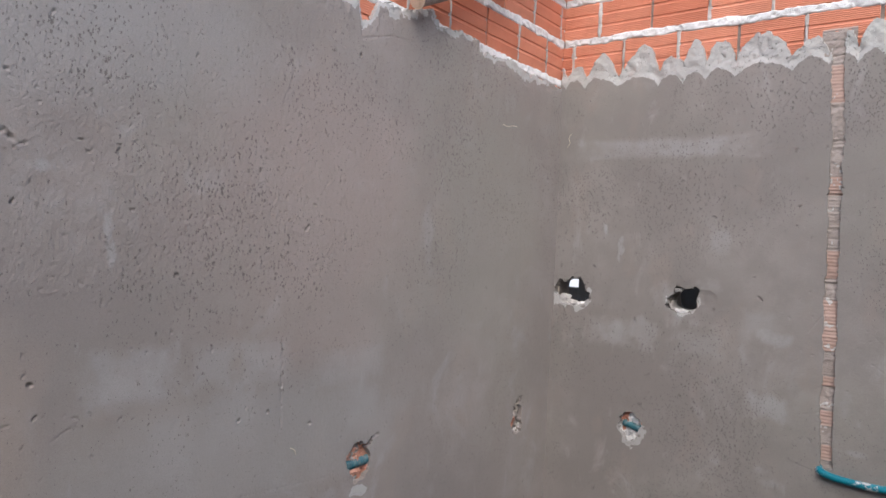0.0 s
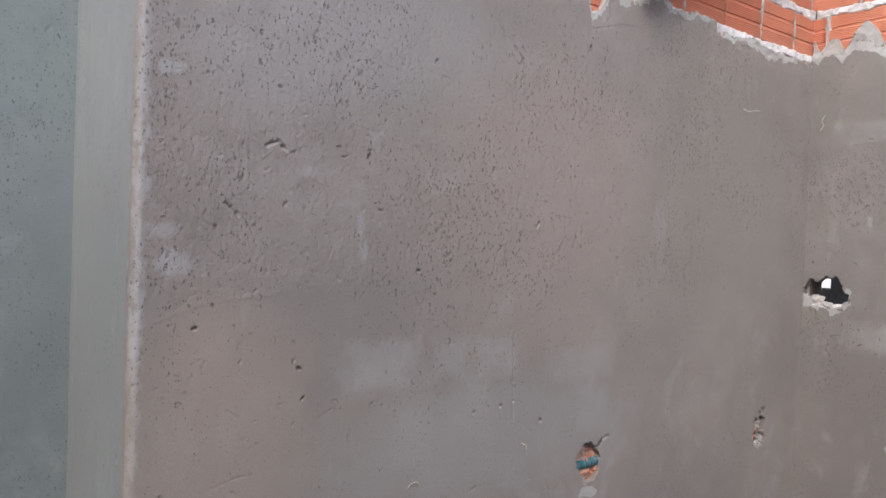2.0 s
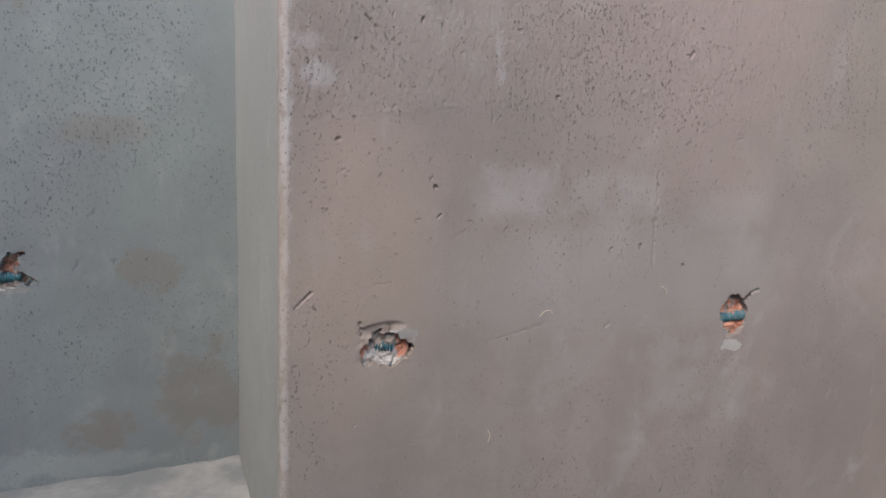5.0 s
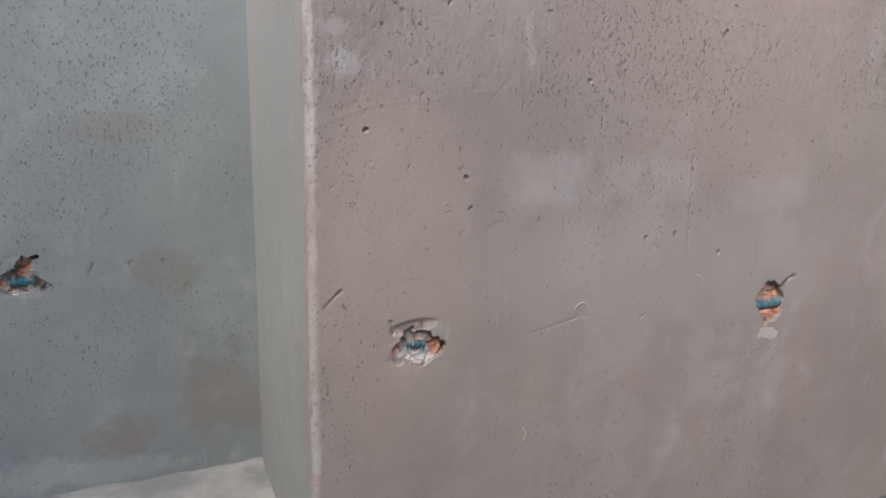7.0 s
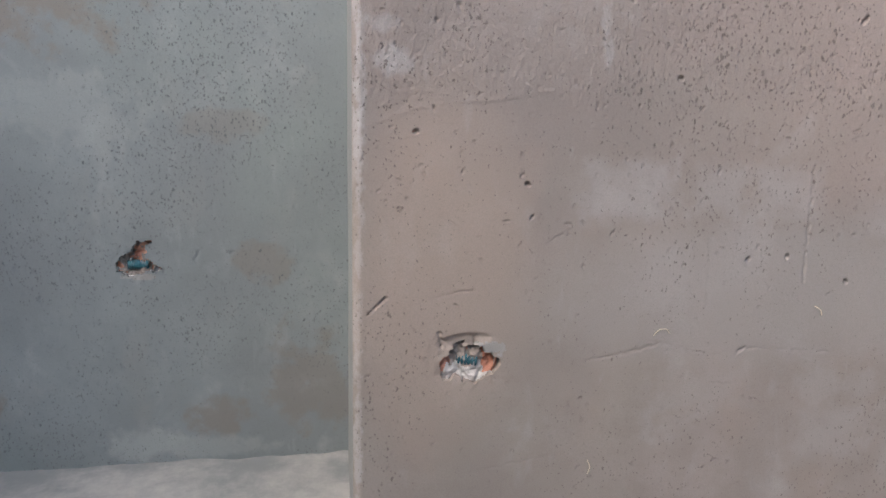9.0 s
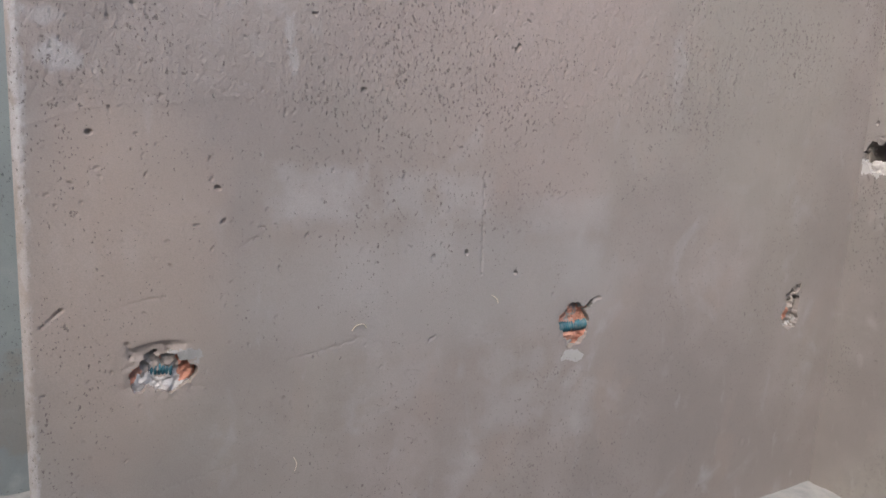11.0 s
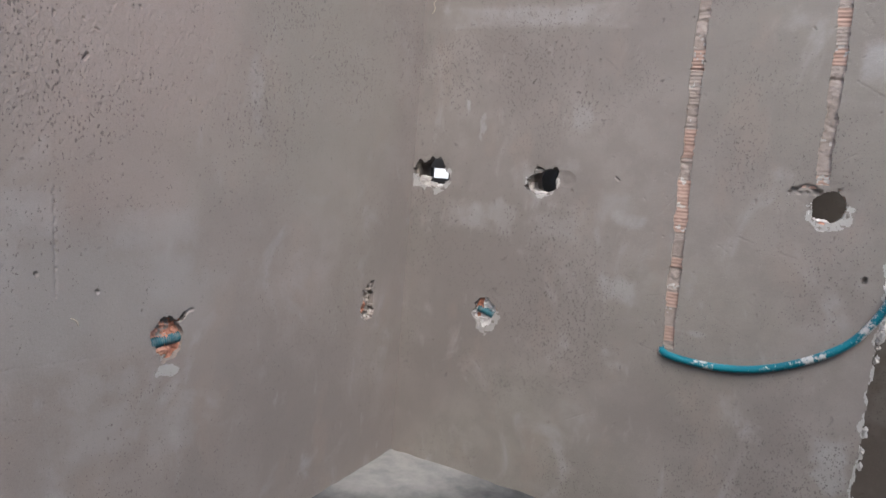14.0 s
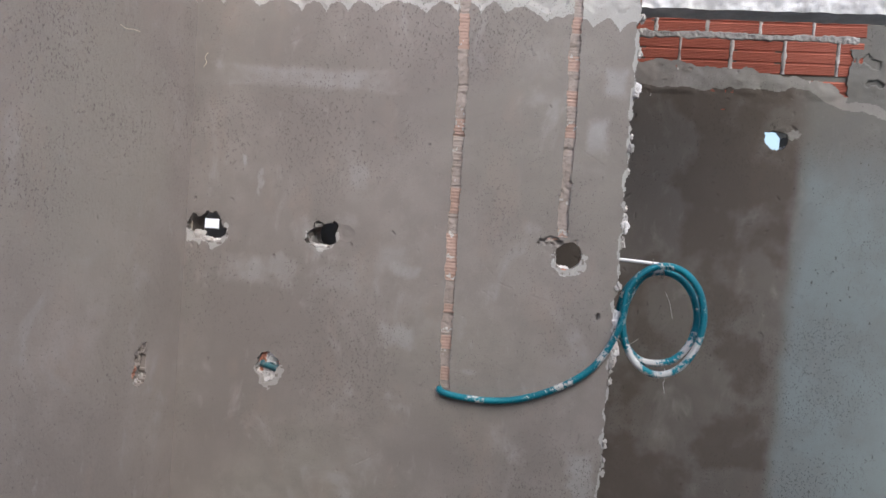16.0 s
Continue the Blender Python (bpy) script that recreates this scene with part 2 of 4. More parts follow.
def damp_and_daylight(m, col):
    """Dark damp rear wall, dry grey with painted daylight past a vertical line."""
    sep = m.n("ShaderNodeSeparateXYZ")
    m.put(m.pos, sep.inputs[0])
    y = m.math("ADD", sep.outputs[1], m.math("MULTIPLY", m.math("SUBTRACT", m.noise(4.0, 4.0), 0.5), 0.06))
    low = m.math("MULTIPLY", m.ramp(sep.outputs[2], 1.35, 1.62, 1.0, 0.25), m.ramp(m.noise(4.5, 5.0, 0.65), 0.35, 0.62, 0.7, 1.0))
    # the blue-grey partly paints daylight onto the right of the wall
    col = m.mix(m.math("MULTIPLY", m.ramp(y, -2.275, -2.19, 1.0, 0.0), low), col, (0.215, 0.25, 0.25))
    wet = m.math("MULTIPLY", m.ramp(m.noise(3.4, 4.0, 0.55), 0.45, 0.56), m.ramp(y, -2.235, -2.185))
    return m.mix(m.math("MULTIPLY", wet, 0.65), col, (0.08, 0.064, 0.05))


def grey_clouds(m, col):
    """Brownish damp islands on a grey coat."""
    sep = m.n("ShaderNodeSeparateXYZ")
    m.put(m.pos, sep.inputs[0])
    wob = m.math("MULTIPLY", m.math("SUBTRACT", m.noise(10.0, 6.0, 0.66), 0.5), 5.0)
    brown, pale = (0.218, 0.196, 0.172), (0.32, 0.352, 0.35)
    for u, v, a, b, k, c in ((-3.02, 1.36, 0.34, 0.19, 0.75, brown), (-2.53, 0.2, 0.09, 0.07, 0.65, brown), (-3.2, 0.25, 0.1, 0.14, 0.8, brown), (-2.39, 0.65, 0.08, 0.06, 0.5, brown),
                             (-2.27, 0.3, 0.13, 0.17, 0.55, brown), (-2.5, 1.02, 0.12, 0.05, 0.35, brown), (-2.85, 1.05, 0.2, 0.11, 0.45, pale), (-2.75, 0.14, 0.12, 0.06, 0.8, pale),
                             (-2.55, 0.12, 0.2, 0.035, 0.5, pale), (-2.75, 1.75, 0.3, 0.25, 0.4, brown)):
        d = m.math("ADD", m.math("POWER", m.math("ABSOLUTE", m.math("DIVIDE", m.math("SUBTRACT", sep.outputs[0], u), a), 0.0), 2.0),
                   m.math("POWER", m.math("ABSOLUTE", m.math("DIVIDE", m.math("SUBTRACT", sep.outputs[2], v), b), 0.0), 2.0))
        col = m.mix(m.ramp(m.math("ADD", d, wob), 0.2, 1.2, k, 0.0), col, c)
    return col


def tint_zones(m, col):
    """Broad zones of different tone: pink, ochre, olive and blue-grey."""
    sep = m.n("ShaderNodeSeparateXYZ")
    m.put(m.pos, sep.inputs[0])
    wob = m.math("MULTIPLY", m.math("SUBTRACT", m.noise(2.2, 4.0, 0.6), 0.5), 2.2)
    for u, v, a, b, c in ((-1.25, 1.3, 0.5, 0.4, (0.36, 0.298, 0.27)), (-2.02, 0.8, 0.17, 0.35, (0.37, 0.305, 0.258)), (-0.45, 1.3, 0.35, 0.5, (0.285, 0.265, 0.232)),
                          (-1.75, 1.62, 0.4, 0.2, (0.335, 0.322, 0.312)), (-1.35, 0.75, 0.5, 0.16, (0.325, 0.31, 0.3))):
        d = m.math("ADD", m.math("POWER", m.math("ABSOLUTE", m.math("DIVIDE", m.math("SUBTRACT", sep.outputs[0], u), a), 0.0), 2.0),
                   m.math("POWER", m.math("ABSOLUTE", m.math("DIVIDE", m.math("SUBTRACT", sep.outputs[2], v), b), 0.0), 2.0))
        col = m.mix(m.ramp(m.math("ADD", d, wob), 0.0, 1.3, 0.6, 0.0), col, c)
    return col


# dry smears left by the float: along, up, half width, half height, strength
SMEARS_A = ((-2.12, 1.483, 0.03, 0.013, 0.9), (-2.12, 1.21, 0.05, 0.016, 0.7), (-2.125, 1.155, 0.045, 0.026, 0.9), (-1.86, 1.327, 0.03, 0.014, 0.6),
            (-1.746, 1.2, 0.014, 0.05, 0.6), (-1.56, 1.33, 0.05, 0.03, 0.4), (-1.95, 1.6, 0.2, 0.1, 0.45), 
            (-2.1, 0.85, 0.05, 0.09, 0.35), (-1.2, 0.56, 0.16, 0.05, 0.3), (-2.158, 1.4, 0.012, 0.6, 0.9), (-2.163, 0.6, 0.009, 0.7, 0.9))
SMEARS_B = ((-0.79, 0.974, 0.06, 0.03, 0.5),
            (-0.78, 0.763, 0.05, 0.04, 0.45), (-0.263, 1.24, 0.016, 0.04, 0.6), (-0.2, 1.3, 0.012, 0.025, 0.8), (-1.43, 0.35, 0.06, 0.06, 0.6), (-1.02, 0.66, 0.06, 0.012, 0.4),
            (-0.35, 0.93, 0.16, 0.05, 0.4))
# blocks showing through the coat: along, up, half width, half height, strength
GHOSTS_A = ((-1.69, 0.942, 0.088, 0.056, 0.8), (-1.51, 0.945, 0.055, 0.05, 0.5), (-1.375, 0.94, 0.075, 0.054, 0.75), (-1.1, 0.9, 0.13, 0.046, 0.5), (-1.045, 0.785, 0.055, 0.06, 0.55),
            (-1.45, 0.82, 0.06, 0.066, 0.5), (-1.6, 0.79, 0.05, 0.06, 0.3), (-1.22, 0.45, 0.075, 0.062, 0.5), (-1.03, 0.405, 0.065, 0.056, 0.45), (-1.5, 0.56, 0.1, 0.04, 0.35),
            (-1.95, 1.5, 0.12, 0.07, 0.4), (-1.75, 1.62, 0.09, 0.05, 0.45), (-1.535, 1.335, 0.03, 0.028, 0.6))
GHOSTS_B = ((-0.4, 1.6, 0.29, 0.036, 0.7), (-1.385, 1.458, 0.034, 0.052, 1.0), (-1.43, 1.63, 0.036, 0.045, 0.85), (-0.61, 1.285, 0.036, 0.045, 0.5), (-0.79, 0.752, 0.07, 0.04, 0.5),
            (-1.415, 0.4, 0.046, 0.042, 0.7), (-0.56, 0.93, 0.08, 0.04, 0.35), (-0.75, 1.01, 0.06, 0.05, 0.35), (-0.25, 0.93, 0.1, 0.05, 0.35))
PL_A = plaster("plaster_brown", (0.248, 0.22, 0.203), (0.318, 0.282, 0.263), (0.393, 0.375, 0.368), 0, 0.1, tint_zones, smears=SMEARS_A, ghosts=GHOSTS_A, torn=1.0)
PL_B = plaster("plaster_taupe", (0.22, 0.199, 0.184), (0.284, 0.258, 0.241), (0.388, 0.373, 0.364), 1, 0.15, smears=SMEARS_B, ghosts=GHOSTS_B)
# blue-grey coat whose base also holds the cool skylight on the recess
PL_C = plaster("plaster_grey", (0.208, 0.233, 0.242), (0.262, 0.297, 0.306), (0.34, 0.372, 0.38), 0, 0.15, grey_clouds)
PL_D = plaster("plaster_damp_shaded", (0.125, 0.11, 0.098), (0.165, 0.146, 0.132), (0.27, 0.25, 0.23), 1, 0.1, damp_and_daylight)
PL_E = plaster("plaster_edge", (0.27, 0.275, 0.27), (0.34, 0.35, 0.345), (0.42, 0.43, 0.425), 1, 0.0)
PL_S = plaster("plaster_smear", (0.31, 0.295, 0.285), (0.36, 0.345, 0.335), (0.4, 0.39, 0.385), 0, 0.0)
PL_R = plaster("plaster_return", (0.26, 0.27, 0.266), (0.305, 0.316, 0.312), (0.37, 0.384, 0.38), 1, 0.0)
CORE2 = rough_mortar("chase_fill", (0.31, 0.265, 0.235), (0.385, 0.335, 0.303))
# BED_D and SMEAR_D: rear-wall mortar, darkened for the shade of the passage
BED_D = rough_mortar("mortar_shaded", (0.26, 0.25, 0.24), (0.4, 0.39, 0.375))
SMEAR = plaster("mortar_smear", (0.37, 0.357, 0.342), (0.475, 0.462, 0.448), (0.6, 0.595, 0.585), 1, 0.0)
SMEAR_D = plaster("mortar_smear_shaded", (0.22, 0.207, 0.195), (0.29, 0.275, 0.262), (0.39, 0.38, 0.37), 1, 0.0)
BROKEN = rough_mortar("broken_clay", (0.42, 0.17, 0.105), (0.62, 0.35, 0.26))
MORTAR = rough_mortar("mortar_light", (0.4, 0.38, 0.355), (0.56, 0.54, 0.52))
LIME = rough_mortar("mortar_lime", (0.6, 0.59, 0.58), (0.8, 0.79, 0.78))
CORE = rough_mortar("mortar_core", (0.24, 0.21, 0.185), (0.34, 0.3, 0.27))
SCREED = rough_mortar("floor_screed", (0.055, 0.057, 0.059), (0.11, 0.114, 0.117), 0.5)
LIMY = swept_floor("floor_lime")
# clay lightened to carry the strong light on the wall tops
CLAY = clay("clay_block", (0.59, 0.225, 0.135), (0.69, 0.31, 0.2))
CLAY_P = clay("clay_block_dusty", (0.4, 0.268, 0.215), (0.46, 0.335, 0.28), 0.55)
# the clay again, darkened for the shade behind the lintel
CLAY_D = clay("clay_block_shaded", (0.32, 0.095, 0.062), (0.39, 0.13, 0.09), 0.35)
CONDUIT = corrugated("conduit_teal", True)
CONDUIT_SHADED = corrugated("conduit_shaded", False)
WOOD = timber("pole_bark", (0.25, 0.19, 0.155), (0.42, 0.34, 0.29), 0)
ENDGRAIN = timber("pole_end", (0.55, 0.4, 0.29), (0.64, 0.5, 0.38), 1)
PVC = Mat("white_plastic", 0.35).done((0.82, 0.82, 0.82))
PAINT = Mat("white_paint", 0.8).done((0.8, 0.8, 0.79))
STRAW = Mat("straw", 0.7).done((0.6, 0.52, 0.4))
WIRE = Mat("tie_wire", 0.45, 0.6).done((0.35, 0.33, 0.3))


# ---------------------------------------------------------------- mesh helpers
def part(name, bm, material, parent=None, label=""):
    me = bpy.data.meshes.new(name)
    bm.to_mesh(me)
    bm.free()
    for mt in material if isinstance(material, (list, tuple)) else [material]:
        me.materials.append(mt)
    ob = new(name, me)
    ob.parent = parent
    return tagged(ob, label)


def vnoise(u, v, cell, seed):
    """Smooth lattice noise, -1 to 1, over arrays of metres."""
    rng = np.random.RandomState(seed)
    lat = rng.rand(128, 128) * 2 - 1
    x, y = u / cell + 40.3, v / cell + 40.7
    i, j = np.floor(x).astype(int), np.floor(y).astype(int)
    fx, fy = x - i, y - j
    fx, fy = fx * fx * (3 - 2 * fx), fy * fy * (3 - 2 * fy)
    g = lambda a, b: lat[a % 128, b % 128]
    return (g(i, j) * (1 - fx) + g(i + 1, j) * fx) * (1 - fy) + (g(i, j + 1) * (1 - fx) + g(i + 1, j + 1) * fx) * fy


def fbm(u, v, cell, seed, octaves=3):
    return sum(vnoise(u, v, cell / 2 ** k, seed + 17 * k) * 0.55 ** k for k in range(octaves))


class Sheet:
    """A finely relieved coat on a wall: a grid over u (along the wall) and v, with heights along the wall's normal."""

    def __init__(self, u0, u1, v0, v1, step):
        self.nu, self.nv = int(round((u1 - u0) / step)), int(round((v1 - v0) / step))
        us, vs = np.linspace(u0, u1, self.nu + 1), np.linspace(v0, v1, self.nv + 1)
        self.u, self.v = np.meshgrid(us, vs, indexing="ij")
        self.h = np.zeros_like(self.u)
        self.cu, self.cv = (a[:-1, :-1] + step / 2 for a in (self.u, self.v))
        self.keep = np.ones(self.cu.shape, bool)
        self.slot = np.zeros(self.cu.shape, np.int32)
        self.step, self.u0, self.v0 = step, u0, v0

    def window(self, u, v, r):
        a = max(0, int((u - r - self.u0) / self.step)), min(self.nu + 1, int((u + r - self.u0) / self.step) + 2)
        b = max(0, int((v - r - self.v0) / self.step)), min(self.nv + 1, int((v + r - self.v0) / self.step) + 2)
        return slice(*a), slice(*b)

    def dent(self, u, v, a, b, turn, depth):
        """An oval pit of half-axes a and b."""
        w = self.window(u, v, max(a, b) * 1.6)
        du, dv = self.u[w] - u, self.v[w] - v
        c, s = math.cos(turn), math.sin(turn)
        d = ((du * c + dv * s) / a) ** 2 + ((-du * s + dv * c) / b) ** 2
        self.h[w] -= depth * np.clip(1.25 - d, 0, 1) ** 0.7

    def pits(self, n, seed, small=0.0022, large=0.006, depth=0.005, weight=None, upright=0.6):
        rng = random.Random(seed)
        done = 0
        ua, ub = self.u[0, 0], self.u[-1, 0]
        va, vb = self.v[0, 0], self.v[0, -1]
        while done < n:
            u, v = rng.uniform(ua, ub), rng.uniform(va, vb)
            if weight and rng.random() > weight(u, v):
                continue
            r = small + (large - small) * rng.random() ** 3
            turn = rng.gauss(1.35, 0.45) if rng.random() < upright else rng.uniform(0, 3.1)
            self.dent(u, v, r * rng.uniform(1.2, 3.4), r * rng.uniform(0.6, 0.9), turn, depth * rng.uniform(0.3, 0.7))
            done += 1

    def scratch(self, pts, width=0.003, depth=0.004, wob=0.003, seed=1):
        rng = random.Random(seed)
        for (a, b), (c, d) in zip(pts, pts[1:]):
            n = max(2, int(math.hypot(c - a, d - b) / (width * 1.1)))
            turn = math.atan2(d - b, c - a)
            for i in range(n):
                if rng.random() < 0.1:
                    continue
                k = i / n
                self.dent(a + (c - a) * k + rng.gauss(0, wob * 0.4), b + (d - b) * k + rng.gauss(0, wob * 0.4), width * 1.3,
                          width * rng.uniform(0.5, 1), turn, depth * rng.uniform(0.08, 0.3))

    def blob(self, u, v, a, b, seed, rag=0.35, power=2.0, turn=0.0):
        """A ragged oval mask over the cells."""
        c, s = math.cos(turn), math.sin(turn)
        du, dv = self.cu - u, self.cv - v
        x, y = (du * c + dv * s) / a, (-du * s + dv * c) / b
        d = (np.abs(x) ** power + np.abs(y) ** power) ** (1 / power)
        return d + rag * fbm(self.cu, self.cv, max(a, b) * 0.7, seed) < 1.0

    def build(self, name, origin, U, N, materials, parent=None, label="", skirt=0.02, seam=""):
        """U: the way of u; N: outward. v is always up. Cells dropped leave ragged edges of the given depth."""
        nu, nv = self.nu, self.nv
        idx = np.arange((nu + 1) * (nv + 1)).reshape(nu + 1, nv + 1)
        O, U, N = np.array(origin, float), np.array(U, float), np.array(N, float)
        P = O + self.u[..., None] * U + self.v[..., None] * np.array((0, 0, 1.0)) + self.h[..., None] * N
        k = self.keep
        q = np.stack([idx[:-1, :-1][k], idx[1:, :-1][k], idx[1:, 1:][k], idx[:-1, 1:][k]], 1)
        mats = self.slot[k]
        verts = P.reshape(-1, 3)
        faces, fm = [q], [mats]
        if skirt:
            back = verts - N * skirt
            nv0 = len(verts)
            one, two = nv0, 2 * nv0
            pad = np.zeros((nu + 2, nv + 2), bool)
            pad[1:-1, 1:-1] = k
            if "b" in seam:
                pad[:, 0] = True
            if "t" in seam:
                pad[:, -1] = True
            for du, dv, a, b in ((-1, 0, (0, 1), (0, 0)), (1, 0, (1, 0), (1, 1)), (0, -1, (0, 0), (1, 0)), (0, 1, (1, 1), (0, 1))):
                edge = k & ~pad[1 + du:nu + 1 + du, 1 + dv:nv + 1 + dv]
                i, j = np.nonzero(edge)
                va, vb = idx[i + a[0], j + a[1]], idx[i + b[0], j + b[1]]
                faces.append(np.stack([vb + one, va + one, va + two, vb + two], 1))
                fm.append(self.slot[i, j])
            verts = np.concatenate([verts, verts, back])
        q, fm = np.concatenate(faces), np.concatenate(fm)
        if np.dot(np.cross(U, (0, 0, 1.0)), N) < 0:
            q = q[:, ::-1]
        used, inv = np.unique(q, return_inverse=True)
        return quads(name, verts[used], inv.reshape(q.shape), fm, materials, parent, label)


def quads(name, verts, q, fm, materials, parent=None, label="", smooth=True):
    me = bpy.data.meshes.new(name)
    me.vertices.add(len(verts))
    me.vertices.foreach_set("co", np.ascontiguousarray(verts, np.float32).ravel())
    me.loops.add(q.size)
    me.loops.foreach_set("vertex_index", np.ascontiguousarray(q, np.int32).ravel())
    me.polygons.add(len(q))
    me.polygons.foreach_set("loop_start", np.arange(0, q.size, 4, dtype=np.int32))
    me.polygons.foreach_set("material_index", np.ascontiguousarray(fm, np.int32))
    me.polygons.foreach_set("use_smooth", np.full(len(q), smooth, bool))
    for mt in materials if isinstance(materials, (list, tuple)) else [materials]:
        me.materials.append(mt)
    me.update(calc_edges=True)
    ob = new(name, me)
    ob.parent = parent
    return tagged(ob, label)


def box_bm(bm, x0, x1, y0, y1, z0, z1, bevel=0.0):
    vs = [bm.verts.new(p) for p in ((x0, y0, z0), (x1, y0, z0), (x1, y1, z0), (x0, y1, z0), (x0, y0, z1), (x1, y0, z1), (x1, y1, z1), (x0, y1, z1))]
    fs = [bm.faces.new([vs[i] for i in f]) for f in ((3, 2, 1, 0), (4, 5, 6, 7), (0, 1, 5, 4), (1, 2, 6, 5), (2, 3, 7, 6), (3, 0, 4, 7))]
    if bevel:
        bmesh.ops.bevel(bm, geom=list({e for f in fs for e in f.edges}), offset=bevel, segments=2, affect="EDGES")


def slab(name, x0, x1, y0, y1, z0, z1, material, parent=None, label=""):
    bm = bmesh.new()
    box_bm(bm, x0, x1, y0, y1, z0, z1)
    return part(name, bm, material, parent, label)


def pierced(name, axis, u0, u1, z0, z1, d0, d1, holes, material):
    """A wall from depth d0 to d1 over u and z, with rectangular openings (u0, u1, z0, z1) right through it."""
    us = sorted({u0, u1, *(min(max(h[i], u0), u1) for h in holes for i in (0, 1))})
    zs = sorted({z0, z1, *(min(max(h[i], z0), z1) for h in holes for i in (2, 3))})
    bm = bmesh.new()
    grid = {}

    def vert(i, j, d):
        if (i, j, d) not in grid:
            grid[i, j, d] = bm.verts.new((us[i], d, zs[j]) if axis == "x" else (d, us[i], zs[j]))
        return grid[i, j, d]

    solid = {(i, j) for i in range(len(us) - 1) for j in range(len(zs) - 1)
             if not any(h[0] - 1e-6 <= us[i] and us[i + 1] <= h[1] + 1e-6 and h[2] - 1e-6 <= zs[j] and zs[j + 1] <= h[3] + 1e-6 for h in holes)}
    for i, j in solid:
        for d in (d0, d1):
            bm.faces.new([vert(*p, d) for p in ((i, j), (i + 1, j), (i + 1, j + 1), (i, j + 1))])
        for di, dj, a, b in ((-1, 0, (i, j), (i, j + 1)), (1, 0, (i + 1, j), (i + 1, j + 1)), (0, -1, (i, j), (i + 1, j)), (0, 1, (i, j + 1), (i + 1, j + 1))):
            if (i + di, j + dj) not in solid:
                bm.faces.new([vert(*a, d0), vert(*b, d0), vert(*b, d1), vert(*a, d1)])
    bmesh.ops.recalc_face_normals(bm, faces=bm.faces)
    return part(name, bm, material)


def block_mesh(length, height, depth, seed):
    """An extruded clay block: three ribbed bands parted by two deep grooves, corners chipped. Front at y = 0, towards -y."""
    rng = random.Random(seed)
    prof = [(0.0, 0.004)]
    for band in range(3):
        z0, z1 = height * band / 3 + (0.004 if band else 0.003), height * (band + 1) / 3 - 0.004
        ribs = 6
        for r in range(ribs):
            a, b = z0 + (z1 - z0) * r / ribs, z0 + (z1 - z0) * (r + 1) / ribs
            prof += [(a + (b - a) * 0.08, 0.0), (a + (b - a) * 0.6, 0.0), (a + (b - a) * 0.75, 0.0016)]
        if band < 2:
            prof += [(z1 + 0.0005, 0.004), (z1 + 0.0075, 0.004)]
    prof.append((height, 0.004))
    bm = bmesh.new()
    cols = []
    for x in (0.0, length * rng.uniform(0.3, 0.7), length):
        bow = rng.uniform(-0.0012, 0.0012)
        cols.append([bm.verts.new((x, y + bow, z)) for z, y in prof])
    for a, b in zip(cols, cols[1:]):
        for i in range(len(prof) - 1):
            bm.faces.new((a[i], b[i], b[i + 1], a[i + 1]))
    back = [bm.verts.new(p) for p in ((0, depth, 0), (length, depth, 0), (length, depth, height), (0, depth, height))]
    bm.faces.new([back[i] for i in (1, 0, 3, 2)])
    bm.faces.new([cols[0][0], back[0], back[1], cols[2][0], cols[1][0]])
    bm.faces.new([cols[0][-1], cols[1][-1], cols[2][-1], back[2], back[3]])
    bm.faces.new([back[0], *cols[0], back[3]])
    bm.faces.new([back[1], back[2], *reversed(cols[2])])
    me = bpy.data.meshes.new("brick")
    bmesh.ops.recalc_face_normals(bm, faces=bm.faces)
    bm.to_mesh(me)
    bm.free()
    return me


BED, COURSE, BLOCK_H, PITCH = 2.022, 0.155, 0.134, 0.2015
block_cache = {}


def brick(parent, axis, u0, u1, z, face, material, inward, height=BLOCK_H):
    """One block between u0 < u1; axis 'x': laid along x with its face at y = face; 'y': along y with its face at x = face."""
    key = (round(u1 - u0, 2), round(height, 3), random.randrange(3), material.name)
    if key not in block_cache:
        block_cache[key] = block_mesh(u1 - u0, height, 0.085, len(block_cache))
        block_cache[key].materials.append(material)
    ob = new("brick", block_cache[key])
    ob.parent = parent
    jig = random.uniform(-0.0015, 0.0015)
    turn = random.uniform(-0.35, 0.35)
    if axis == "x":
        ob.matrix_basis = pose(u0, face + jig, z, 0, turn, 0)
    else:
        ob.matrix_basis = pose(face + jig, u1, z, 0, turn, -90)
    return ob


